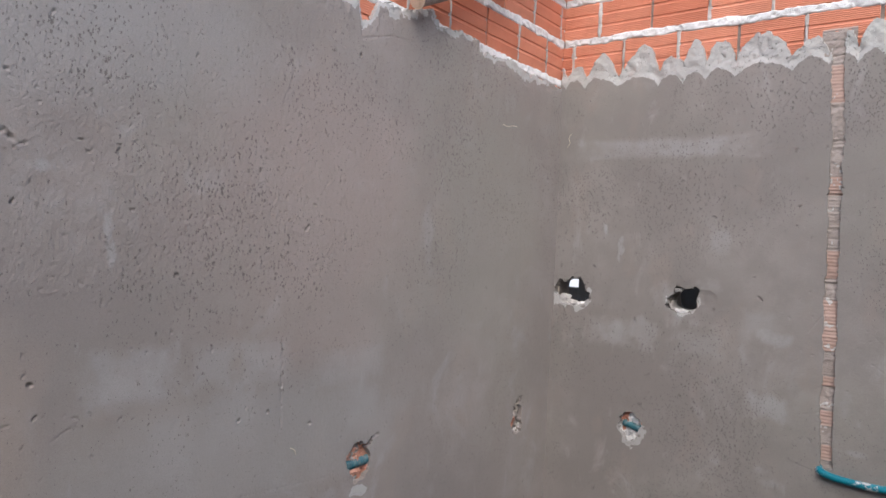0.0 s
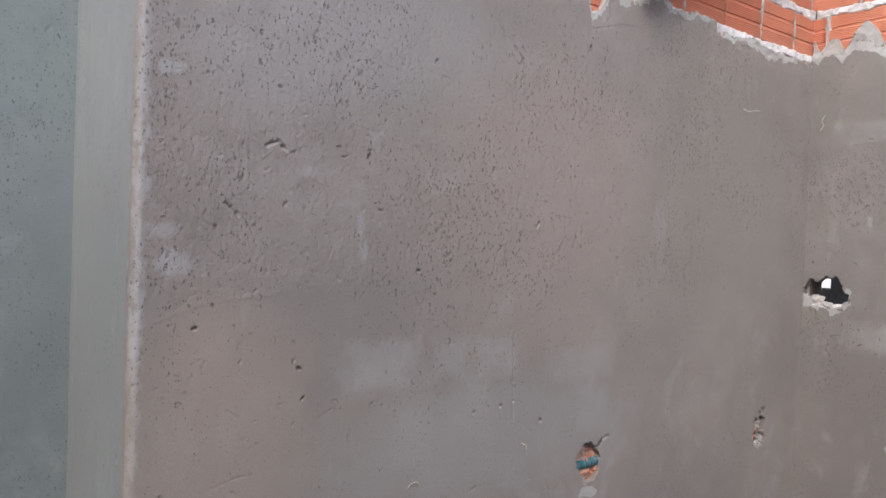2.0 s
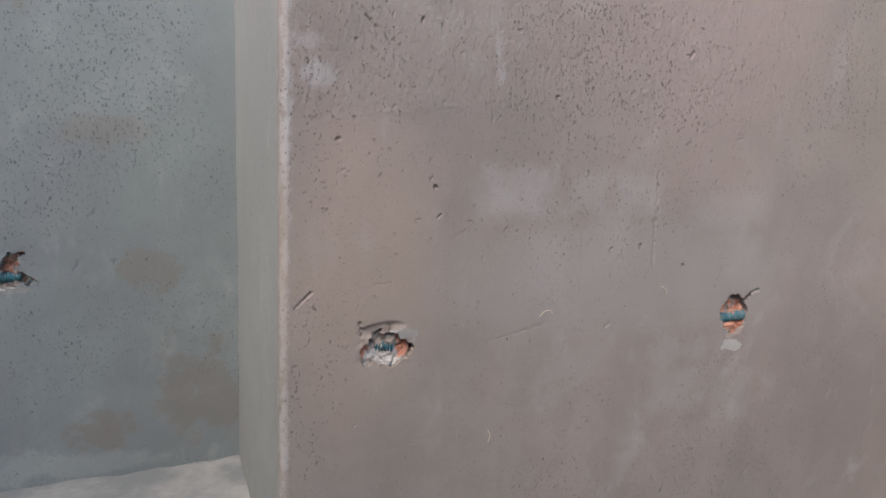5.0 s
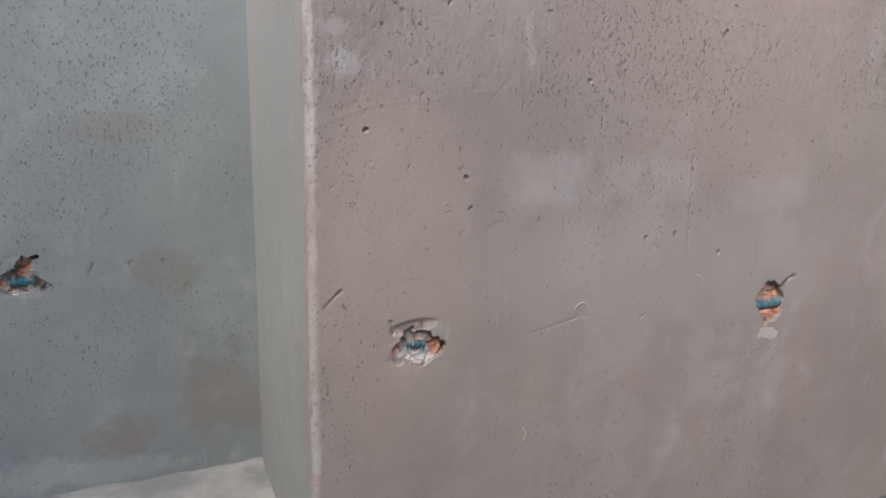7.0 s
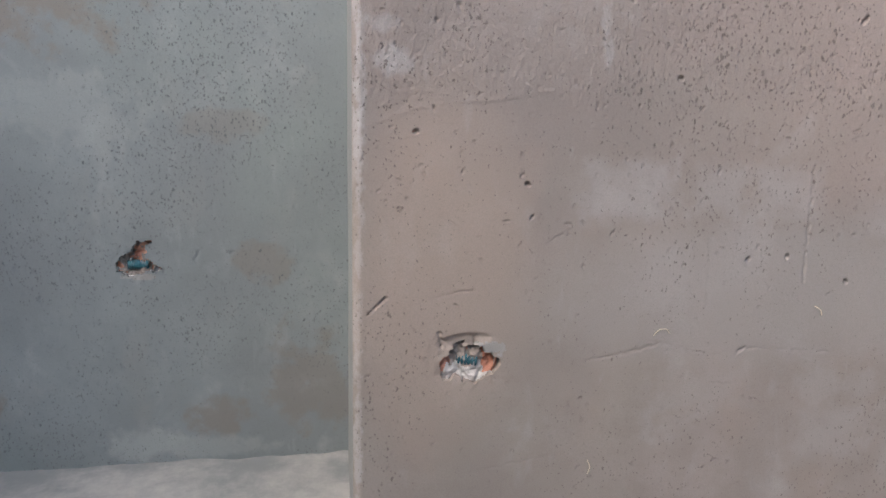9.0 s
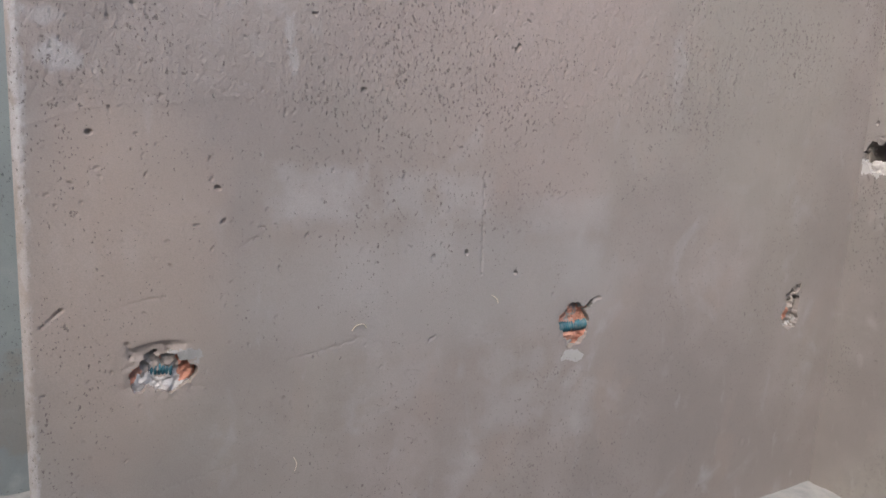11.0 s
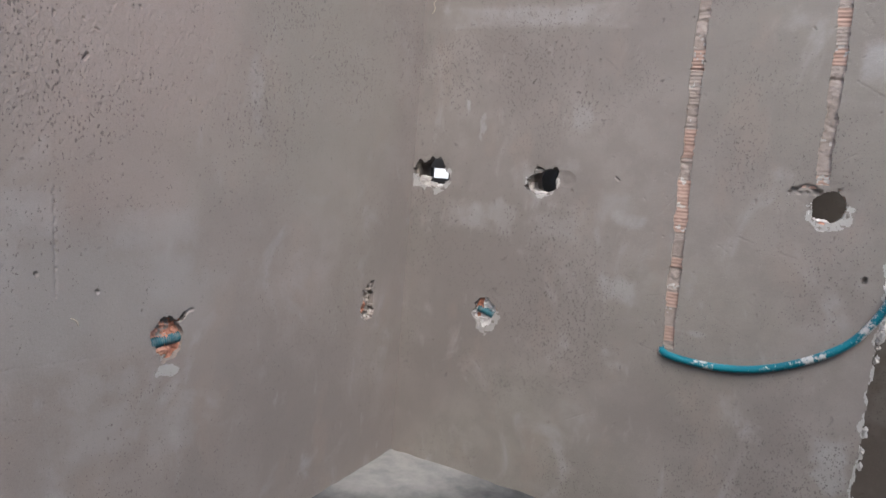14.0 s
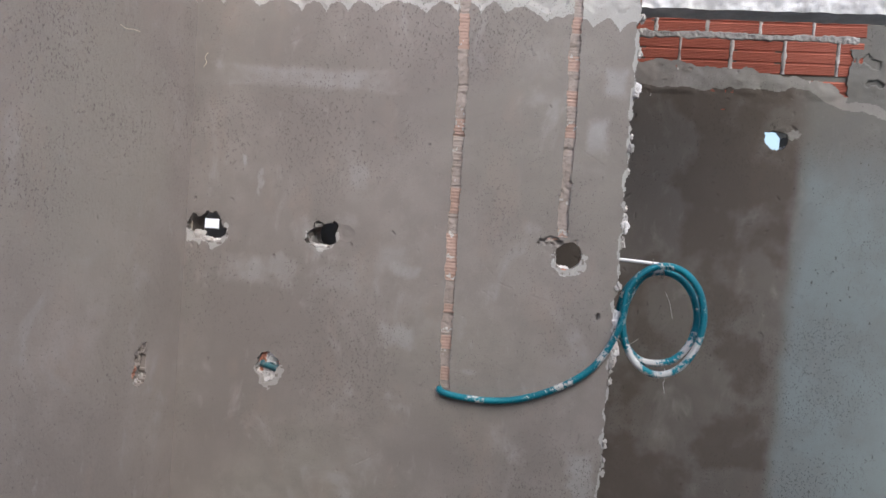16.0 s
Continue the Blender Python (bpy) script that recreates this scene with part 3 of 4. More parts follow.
def pocket(name, centre, U, N, a, b, depth, materials, parent, seed, through=False, rag=0.22, power=2.6, taper=0.85):
    """The torn inside of a hole: a rough funnel of rings, closed at its foot unless it goes through."""
    rng = np.random.RandomState(seed)
    n, rings = 28, 9
    C, U, N = np.array(centre, float), np.array(U, float), np.array(N, float)
    Z = np.array((0, 0, 1.0))
    verts, q, fm = [], [], []
    base = rng.rand(n) * rag
    base = (base + np.roll(base, 1) + np.roll(base, -1) * 0.6) / 2.6
    for r in range(rings):
        k = r / (rings - 1)
        for i in range(n):
            t = 2 * math.pi * i / n
            c, s = math.cos(t), math.sin(t)
            rad = (abs(c) ** power + abs(s) ** power) ** (-1 / power)
            rad *= (1 + 0.12 - base[i]) * (1 - (1 - taper) * k) + rng.uniform(-0.05, 0.05)
            verts.append(C + U * c * a * rad + Z * s * b * rad - N * depth * k)
    for r in range(rings - 1):
        for i in range(n):
            j = (i + 1) % n
            q.append((r * n + i, r * n + j, (r + 1) * n + j, (r + 1) * n + i))
            s = math.sin(2 * math.pi * i / n)
            fm.append(1 if s < -0.35 and r < 6 else 0)
    if not through:
        c0 = len(verts)
        ring = (rings - 1) * n
        for f in (0.66, 0.33, 0.02):
            for i in range(n):
                p = verts[ring + i]
                verts.append(C - N * depth * rng.uniform(0.88, 1.05) + (p - C + N * depth) * f)
        prev = ring
        for m in range(3):
            for i in range(n):
                j = (i + 1) % n
                q.append((prev + i, prev + j, c0 + m * n + j, c0 + m * n + i))
                fm.append(0)
            prev = c0 + m * n
    return quads(name, np.array(verts), np.array(q), np.array(fm), materials, parent, smooth=False)


def tube(name, pts, radius, material, parent=None, label="", sides=12, ridge=0.0, pitch=0.006, fine=None):
    """A bent pipe through a smooth line of points; ridge: the height of its corrugation."""
    P = [Vector(p) for p in pts]
    line = []
    for i in range(len(P) - 1):
        a, b, c, d = P[max(i - 1, 0)], P[i], P[i + 1], P[min(i + 2, len(P) - 1)]
        for k in range(24):
            t = k / 24
            line.append(0.5 * ((2 * b) + (c - a) * t + (2 * a - 5 * b + 4 * c - d) * t * t + (3 * b - a - 3 * c + d) * t ** 3))
    line.append(P[-1])
    L = [0.0]
    for a, b in zip(line, line[1:]):
        L.append(L[-1] + (b - a).length)
    step = fine or (pitch / 3 if ridge else 0.012)
    n = max(2, int(L[-1] / step))
    S = np.linspace(0, L[-1], n + 1)
    A = np.array([tuple(p) for p in line])
    C = np.stack([np.interp(S, L, A[:, k]) for k in range(3)], 1)
    T = np.gradient(C, axis=0)
    T /= np.linalg.norm(T, axis=1)[:, None]
    side = np.cross(T[0], (0.3, 0.2, 0.9))
    side /= np.linalg.norm(side)
    verts = []
    ang = np.arange(sides) * 2 * math.pi / sides
    for i in range(n + 1):
        side = side - T[i] * np.dot(side, T[i])
        side /= np.linalg.norm(side)
        up = np.cross(T[i], side)
        r = radius + (ridge * (1 if i % 3 == 0 else -1.0 if i % 3 == 1 else 0.6) if ridge else 0)
        verts.append(C[i] + r * (np.cos(ang)[:, None] * side + np.sin(ang)[:, None] * up))
    verts = np.concatenate(verts)
    i, j = np.meshgrid(np.arange(n), np.arange(sides), indexing="ij")
    j2 = (j + 1) % sides
    q = np.stack([i * sides + j, i * sides + j2, (i + 1) * sides + j2, (i + 1) * sides + j], -1).reshape(-1, 4)
    caps = []
    for base in (0, n * sides):
        for k in range(1, sides - 2, 2):
            caps.append((base, base + k, base + k + 1, base + k + 2))
    q = np.concatenate([q, np.array(caps)])
    return quads(name, verts, q, np.zeros(len(q), int), material, parent, label)


# ---------------------------------------------------------------- plan
AX = -2.171          # where the long wall ends in an arris
CY = 0.72            # face of the recessed grey wall
BY = -1.49           # where the short wall stops beside the opening
DX = 0.68            # face of the rear wall past the opening
COAT = 0.018         # plaster thickness
TOP = 2.75          # top of the room's own walls
TOP_D = 2.66         # top of the walls round the passage
EX, NX, EY, NY = np.array((1.0, 0, 0)), np.array((-1.0, 0, 0)), np.array((0, 1.0, 0)), np.array((0, -1.0, 0))

# openings and hacked boxes: (u, z, half width, half height)
BOX_A, BOX_A2, BOX_A3 = (-1.048, 0.626, 0.041, 0.053), (-1.968, 0.628, 0.046, 0.036), (-0.226, 0.605, 0.036, 0.058)
HOLE_1, HOLE_2, HOLE_3, BOX_B = (-0.078, 1.07, 0.06, 0.05), (-0.503, 1.075, 0.05, 0.042), (-1.324, 1.07, 0.042, 0.043), (-0.335, 0.598, 0.041, 0.067)
BOX_C = (-2.73, 0.664, 0.05, 0.048)
HOLE_D, GAP_D = (-2.128, 1.583, 0.046, 0.042), (0.2975, 1.056, 0.0725, 0.024)


def rect(h, grow=1.25):
    return (h[0] - h[2] * grow, h[0] + h[2] * grow, h[1] - h[3] * grow, h[1] + h[3] * grow)


# ---------------------------------------------------------------- structure
def coat_base(s, seed, wave=0.0025, tooth=0.00014):
    s.h += wave * fbm(s.u, s.v, 0.55, seed, 2) + 0.00028 * fbm(s.u, s.v, 0.08, seed + 3, 2) + tooth * fbm(s.u, s.v, 0.012, seed + 5, 2)


def cut(s, h, seed, rag=0.28, power=2.6, lip=0.03, pale=0.0, more=(), core=True):
    """Hack a hole out of a coat and chip the coat away round it."""
    m = s.blob(h[0], h[1], h[2], h[3], seed, rag, power) if core else np.zeros(s.keep.shape, bool)
    for k, (du, dv, a, b, turn) in enumerate(more):
        m |= s.blob(h[0] + du, h[1] + dv, a, b, seed + 60 + k, 0.4, 2.0, turn)
    s.keep &= ~m
    d = (np.abs((s.u - h[0]) / (h[2] + lip)) ** 2 + np.abs((s.v - h[1]) / (h[3] + lip)) ** 2) ** 0.5
    near = np.clip(1.25 - d, 0, 1)
    s.h -= near * (0.0035 + 0.003 * fbm(s.u, s.v, 0.03, seed + 2) + 0.0012 * fbm(s.u, s.v, 0.01, seed + 3))
    if pale:
        ring = s.blob(h[0], h[1] - 0.004, h[2] + pale, h[3] + pale, seed + 6, 0.3, power) & (s.cv < h[1] + 0.2 * h[3] + 0.01 * vnoise(s.cu, s.cv, 0.012, seed + 7))
        s.slot[ring & (vnoise(s.cu, s.cv, 0.01, seed + 8) > -0.45)] = 1


# the long wall: blocks, coat, torn upper edge
wall_a = tagged(pierced("wall_north", "x", AX + 0.02, 0.11, 0.0, TOP, COAT + 0.008, 0.13, [rect(BOX_A), rect(BOX_A2), rect(BOX_A3)], CORE),
                "block wall coated with brown cement plaster, bare at the top", "wall", kind="structure")
foot_a = Sheet(AX, 0.012, 0.0, 0.25, 0.005)
coat_base(foot_a, 11)
foot_a.pits(120, 7, 0.003, 0.006, 0.006)
foot_a.build("plaster_coat", (0, 0, 0), EX, NY, [PL_A], wall_a, "", 0.026, "t")
coat = Sheet(AX, 0.012, 0.25, 1.96, 0.0024)
coat_base(coat, 11)
busy = lambda u, v: min(1.0, max(0.12, 0.45 + 0.8 * math.exp(-((v - 1.28) / 0.28) ** 2) * (0.6 if u > -1.0 else 1.0)) * (1.2 if u < -1.2 else 0.7))
coat.pits(1000, 5, 0.0012, 0.0021, 0.006, busy, 0.55)
coat.pits(70, 6, 0.0016, 0.0026, 0.009, busy, 0.6)
# above the last pull of the float the coat stays torn
line = np.interp(coat.u, (-2.2, -2.146, -2.063, -1.978, -1.8, -1.6, -1.4, 0.0), (1.02, 1.05, 1.079, 1.099, 1.107, 1.102, 1.12, 1.2)) + 0.01 * vnoise(coat.u, coat.v, 0.12, 18)
above = np.clip((coat.v - line) / 0.012, 0, 1) * np.clip((1.75 - coat.v) / 0.5, 0.25, 1)
coat.h += above * (0.0004 * np.minimum(0.25, fbm(coat.u, coat.v * 0.6, 0.014, 19)) + 0.0005 * fbm(coat.u, coat.v, 0.03, 20))
coat.h += 0.00045 * np.exp(-((coat.v - line) / 0.004) ** 2) * np.clip((-1.75 - coat.u) / 0.1, 0, 1)
coat.scratch([(-1.43, 1.71), (-1.325, 1.62)], 0.0025, 0.006, seed=2)
coat.scratch([(-1.325, 1.62), (-1.36, 1.52), (-1.36, 1.46)], 0.0025, 0.004, seed=3)
coat.scratch([(-1.328, 0.995), (-1.325, 0.9), (-1.32, 0.77)], 0.003, 0.007, seed=4)
coat.scratch([(-1.52, 0.86), (-1.515, 0.72)], 0.002, 0.003, seed=14)
coat.scratch([(-1.945, 1.372), (-1.925, 1.378), (-1.915, 1.366), (-1.9, 1.36), (-1.89, 1.366)], 0.004, 0.013, seed=5)
coat.scratch([(-2.02, 1.262), (-2.0, 1.245), (-1.99, 1.23)], 0.004, 0.012, seed=6)
coat.scratch([(-2.145, 0.725), (-2.11, 0.757)], 0.0035, 0.012, seed=7)
coat.scratch([(-1.745, 0.628), (-1.68, 0.636), (-1.6, 0.655)], 0.0025, 0.0035, seed=8)
coat.scratch([(-1.98, 0.405), (-1.88, 0.425), (-1.79, 0.44)], 0.0025, 0.003, seed=9)
coat.scratch([(-1.62, 0.662), (-1.5, 0.632), (-1.4, 0.64), (-1.15, 0.62)], 0.002, 0.003, seed=10)
coat.scratch([(-1.44, 0.63), (-1.425, 0.645)], 0.004, 0.011, seed=12)
coat.scratch([(-1.1, 1.75), (-1.0, 1.78), (-0.9, 1.79)], 0.002, 0.006, seed=13)
rng = random.Random(14)
for k in range(40):
    u, v, run_k = rng.uniform(-2.1, -0.1), rng.uniform(0.3, 1.75), rng.uniform(0.015, 0.07)
    way_k = rng.gauss(1.5, 0.3) if v > 1.1 else rng.gauss(0.15, 0.35)
    coat.scratch([(u, v), (u + run_k * math.cos(way_k), v + run_k * math.sin(way_k))], 0.0017, rng.uniform(0.003, 0.006), 0.0025, seed=300 + k)
for k, (u, v) in enumerate(((-1.606, 1.139), (-1.27, 1.245), (-1.265, 1.252), (-1.115, 1.7), (-1.87, 0.953), (-2.066, 1.04), (-1.44, 0.815), (-1.36, 0.82), (-1.23, 0.77))):
    coat.dent(u, v, 0.0052, 0.0036, k * 0.7, 0.007)
coat.scratch([(-2.16, 1.0), (-2.05, 1.04), (-1.9, 1.06), (-1.7, 1.05)], 0.004, -0.0006, 0.004, seed=21)
cut(coat, BOX_A, 31, 0.25, 2.0, 0.016, more=((0.036, 0.05, 0.022, 0.007, 0.7),))
coat.scratch([(-1.005, 0.682), (-0.985, 0.697), (-0.972, 0.692)], 0.005, 0.016, seed=34)
coat.slot[coat.blob(-1.04, 0.552, 0.042, 0.014, 35, 0.5)] = 1
cut(coat, BOX_A2, 32, 0.35, 2.0, 0.02)
coat.dent(-1.975, 0.672, 0.045, 0.013, 0.12, 0.004)
coat.dent(-1.932, 0.66, 0.026, 0.016, 0.0, -0.002)
coat.slot[coat.blob(-1.928, 0.656, 0.024, 0.014, 36, 0.5)] = 3
coat.scratch([(-2.02, 0.685), (-2.012, 0.67), (-2.014, 0.655)], 0.004, 0.016, seed=37)
coat.scratch([(-1.955, 0.676), (-1.953, 0.655)], 0.003, 0.016, seed=38)
cut(coat, BOX_A3, 33, 0.3, 2.0, 0.016, more=((0.012, 0.062, 0.03, 0.014, 0.5),))
edge_u = (-2.2, -1.3, -1.13, -1.115, -1.08, -1.05, -0.93, -0.82, -0.79, -0.6, -0.55, -0.4, -0.28, -0.08, 0.0)
edge_v = (1.83, 1.82, 1.845, 1.785, 1.8, 1.855, 1.87, 1.905, 1.868, 1.885, 1.845, 1.862, 1.845, 1.85, 1.84)
rim = np.interp(coat.cu, edge_u, edge_v) + 0.008 * fbm(coat.cu, coat.cv, 0.03, 41) + 0.006 * vnoise(coat.cu, coat.cv, 0.007, 43)
coat.keep &= coat.cv < rim
band = coat.cv > rim - 0.014 - 0.016 * fbm(coat.cu, coat.cv, 0.07, 44)
coat.slot[band] = 1
top_band = np.clip((coat.v - np.interp(coat.u, edge_u, edge_v) + 0.05) / 0.05, 0, 1)
coat.h += top_band * (0.004 * fbm(coat.u, coat.v, 0.035, 45) - 0.004)
# the pale worn arris
coat.h -= np.clip((AX + 0.016 - coat.u) / 0.016, 0, 1) ** 2 * 0.011
coat.build("plaster_coat", (0, 0, 0), EX, NY, [PL_A, SMEAR, PL_E, PL_S], wall_a, "brown floated plaster with pits and scratches", 0.026, "b")

# the return of the long wall
wall_r = tagged(slab("wall_return", AX + 0.02, AX + 0.11, 0.131, CY + 0.02, 0.0, TOP, CORE),
                "short return wall with smooth grey plaster", "wall", kind="structure")
ret = Sheet(0.012, CY + 0.012, 0.0, 2.2, 0.005)
coat_base(ret, 61, 0.0015)
ret.pits(90, 62, 0.003, 0.006, 0.006)
ret.h -= np.clip((0.016 - (ret.u - 0.012)) / 0.016, 0, 1) ** 2 * 0.004
ret.build("plaster_coat", (AX, 0, 0), EY, NX, [PL_R], wall_r, "", 0.022)

# the recessed grey wall
wall_c = tagged(pierced("wall_recess", "x", -4.5, AX + 0.02, 0.0, TOP, CY + 0.012, CY + 0.13, [rect(BOX_C)], CORE),
                "recessed wall with blue-grey plaster and brown damp clouds", "wall", kind="structure")
cc = Sheet(-3.75, AX + 0.012, 0.0, 2.1, 0.0045)
coat_base(cc, 71, 0.003)
cc.pits(330, 72, 0.002, 0.0034, 0.006, None, 0.25)
cc.pits(14, 77, 0.003, 0.004, 0.011, None, 0.4)
cc.scratch([(-2.9, 1.62), (-2.75, 1.55), (-2.7, 1.53)], 0.003, 0.005, seed=72)
cc.scratch([(-2.575, 0.665), (-2.565, 0.69)], 0.004, 0.012, seed=73)
cut(cc, BOX_C, 74, 0.4, 1.6, 0.02, more=((0.0, -0.021, 0.052, 0.019, 0.0), (0.008, 0.016, 0.017, 0.032, -0.2), (-0.022, 0.004, 0.034, 0.01, 0.8), (0.028, 0.044, 0.018, 0.006, 0.25)), core=False)
cc.slot[cc.blob(-2.735, 0.617, 0.045, 0.011, 75, 0.4)] = 1
foot = np.clip((0.2 + 0.05 * fbm(cc.u, cc.v, 0.2, 75) - cc.v) / 0.05, 0, 1)
cc.h += foot * (0.001 + 0.0012 * fbm(cc.u, cc.v, 0.06, 76))
cc.build("plaster_coat", (0, CY, 0), EX, NY, [PL_C, PL_E], wall_c, "", 0.02)

# the short wall: blocks, coat, two chases, three holes through it
CH1, CH2 = (-0.942, 0.6, 2.05), (-1.3, 1.128, 2.05)
wall_b = tagged(pierced("wall_east", "y", BY + 0.012, 0.13, 0.0, TOP, COAT + 0.008, 0.112,
                        [rect(HOLE_1, 1.1), rect(HOLE_2, 1.1), rect(HOLE_3, 1.1), rect(BOX_B, 1.1)], CORE),
                "block wall with taupe plaster, chases and hacked holes", "wall", kind="structure")
foot_b = Sheet(BY + 0.006, 0.012, 0.0, 0.2, 0.005)
coat_base(foot_b, 81, 0.003)
foot_b.build("plaster_coat", (0, 0, 0), EY, NX, [PL_B], wall_b, "", 0.026, "t")
cb = Sheet(BY, 0.012, 0.2, 2.03, 0.0028)
coat_base(cb, 81, 0.003)
cb.pits(420, 82, 0.0016, 0.0026, 0.006)
cb.pits(90, 83, 0.002, 0.0036, 0.011)
rng = random.Random(12)
for k in range(55):
    u, v, way_k, run_k = rng.uniform(-1.44, -0.03), rng.uniform(0.3, 1.8), rng.gauss(0.0, 0.7), rng.uniform(0.02, 0.09)
    cb.scratch([(u, v), (u + run_k * math.cos(way_k), v + run_k * math.sin(way_k))], 0.0017, rng.uniform(0.003, 0.008), 0.0025, seed=200 + k)
cb.scratch([(-0.36, 1.6), (-0.6, 1.615), (-0.72, 1.63)], 0.002, 0.003, seed=84)
cb.scratch([(-0.66, 1.47), (-0.72, 1.42)], 0.002, 0.006, seed=85)
cb.scratch([(-1.22, 0.93), (-1.27, 0.92)], 0.002, 0.006, seed=86)
cb.scratch([(-1.285, 0.9), (-1.3, 0.8), (-1.31, 0.7)], 0.0015, 0.003, seed=87)
cb.scratch([(-0.03, 1.16), (-0.03, 1.17)], 0.005, 0.015, seed=88)
cb.scratch([(-0.035, 1.265), (-0.035, 1.27)], 0.005, 0.013, seed=89)
cb.dent(-1.435, 0.885, 0.006, 0.009, 0, 0.02)
for h, sd, rg in ((HOLE_1, 91, 0.3), (HOLE_2, 92, 0.22), (HOLE_3, 93, 0.14), (BOX_B, 94, 0.3)):
    torn = ((0.038, -0.03, 0.026, 0.013, 0.5), (0.026, 0.026, 0.018, 0.02, 0.0), (-0.026, 0.026, 0.024, 0.016, -0.4)) if h is HOLE_2 else ()
    cut(cb, h, sd, rg, 1.4 if h is BOX_B else 2.0 if h is HOLE_3 else 2.6, 0.034 if h is HOLE_3 else 0.016, 0.018 if h is HOLE_3 else 0.008, torn)
for k, (u, v, a, b) in enumerate(((-1.228, 1.103, 0.007, 0.005), (-1.238, 1.112, 0.01, 0.006), (-1.252, 1.118, 0.012, 0.006), (-1.268, 1.122, 0.011, 0.008), (-1.282, 1.117, 0.01, 0.009),
                                  (-1.295, 1.108, 0.012, 0.008), (-1.272, 1.105, 0.008, 0.006), (-1.25, 1.104, 0.007, 0.005))):
    cb.dent(u, v, a, b, 0.5 * math.sin(k * 2.3), 0.009 + 0.004 * math.sin(k * 1.7))
cb.dent(-0.58, 1.085, 0.03, 0.024, 0.3, 0.003)
for (y, z0, z1), sd in ((CH1, 95), (CH2, 96)):
    wob = y + (1.3 - cb.cv) * -0.02 + 0.006 * fbm(cb.cu, cb.cv, 0.12, sd)
    inside = np.abs(cb.cu - wob) < 0.0172 + 0.0028 * fbm(cb.cu, cb.cv, 0.022, sd + 1)
    cb.keep &= ~(inside & (cb.cv > z0) & (cb.cv < z1))
# scalloped upper edge: brown coat, pale mortar tongues over it
tongue = lambda u: np.abs(np.sin(math.pi * u / 0.108 + 1.0 * np.sin(u * 13.0) + 0.4))
hi = 1.874 + 0.088 * tongue(cb.cu) ** 0.75 * (0.8 + 0.45 * vnoise(cb.cu, cb.cv * 0, 0.1, 97)) + 0.006 * fbm(cb.cu, cb.cv, 0.02, 98) + 0.02 * vnoise(cb.cu, cb.cv * 0, 0.05, 103) + np.clip(-1.0 - cb.cu, 0, 0.4) * 0.15
lo = 1.832 + 0.036 * tongue(cb.cu) ** 0.8 + 0.022 * vnoise(cb.cu, cb.cv * 0, 0.3, 99) + 0.005 * fbm(cb.cu, cb.cv, 0.02, 100) - np.clip(-1.05 - cb.cu, 0, 0.4) * 0.12
cb.keep &= cb.cv < hi
cb.slot[cb.cv > lo] = 1
lov = 1.838 + 0.03 * tongue(cb.u) + 0.022 * vnoise(cb.u, cb.v * 0, 0.3, 99)
up = np.clip((cb.v - lov) / 0.02, 0, 1)
cb.h += up * (0.006 * fbm(cb.u, cb.v, 0.07, 101) + 0.0011 * fbm(cb.u, cb.v, 0.012, 102) - 0.003)
ends = cb.cu < BY + 0.01 + 0.009 * fbm(cb.cu, cb.cv, 0.04, 105)
cb.keep &= ~(cb.cu < BY + 0.004 + 0.007 * fbm(cb.cu, cb.cv, 0.03, 106))
cb.slot[ends] = 1
cb.build("plaster_coat", (0, 0, 0), EY, NX, [PL_B, SMEAR, PL_S], wall_b, "taupe plaster with a torn scalloped top", 0.026, "b")

# mortar left standing in the chases
for (y, z0, z1), sd in ((CH1, 111), (CH2, 112)):
    fill = Sheet(y - 0.045, y + 0.05, z0 - 0.01, z1 - 0.1, 0.003)
    fill.u += (1.3 - fill.v) * -0.02
    fill.h += 0.003 * fbm(fill.u, fill.v, 0.12, sd) + 0.0013 * fbm(fill.u, fill.v, 0.012, sd + 3) + 0.011
    kind = lambda v: vnoise(v, v * 0, 0.055, sd + 7)
    ribbed = kind(fill.v) > -0.05
    fill.h += np.where(ribbed, 0.0009 * np.sign(np.sin(fill.v * 2 * math.pi / 0.0105)), 0.002 * fbm(fill.u, fill.v, 0.02, sd + 8))
    rng = random.Random(sd)
    for k in range(int((z1 - z0) / 0.08)):
        v = rng.uniform(z0, z1)
        fill.h -= rng.uniform(0.001, 0.005) * np.exp(-((fill.v - v - 0.12 * (fill.u - y) * rng.uniform(-1, 1)) / rng.uniform(0.0025, 0.005)) ** 2)
    fill.h -= 0.012 * np.clip((fill.v - z1 + 0.2) / 0.1, 0, 1)
    fill.slot[kind(fill.cv) > 0.2] = 2
    fill.slot[(vnoise(fill.cv, fill.cv * 0, 0.035, sd + 9) + 0.4 * vnoise(fill.cu, fill.cv, 0.008, sd + 10)) > 0.62] = 1
    fill.build("chase_mortar", (COAT, 0, 0), EY, NX, [CORE2, MORTAR, CLAY_P], wall_b, "", 0)

# lumps of mortar on the raw end of the short wall
rng = random.Random(8)
for k in range(46):
    z = rng.uniform(0.05, 1.9)
    big = rng.random() < 0.2
    r = rng.uniform(0.012, 0.02) if big else rng.uniform(0.004, 0.01)
    bm = bmesh.new()
    bmesh.ops.create_icosphere(bm, subdivisions=3, radius=r)
    for v in bm.verts:
        v.co *= 1 + 0.7 * noise.noise(v.co / r * 1.3 + Vector((k, 0, 0))) + 0.3 * noise.noise(v.co / r * 3.5 + Vector((0, k, 0)))
        v.co.z *= 1.5
    bmesh.ops.translate(bm, verts=bm.verts, vec=(rng.uniform(0.0, 0.02), BY - 0.002, z))
    part("mortar_lump", bm, LIME if big else MORTAR, wall_b)

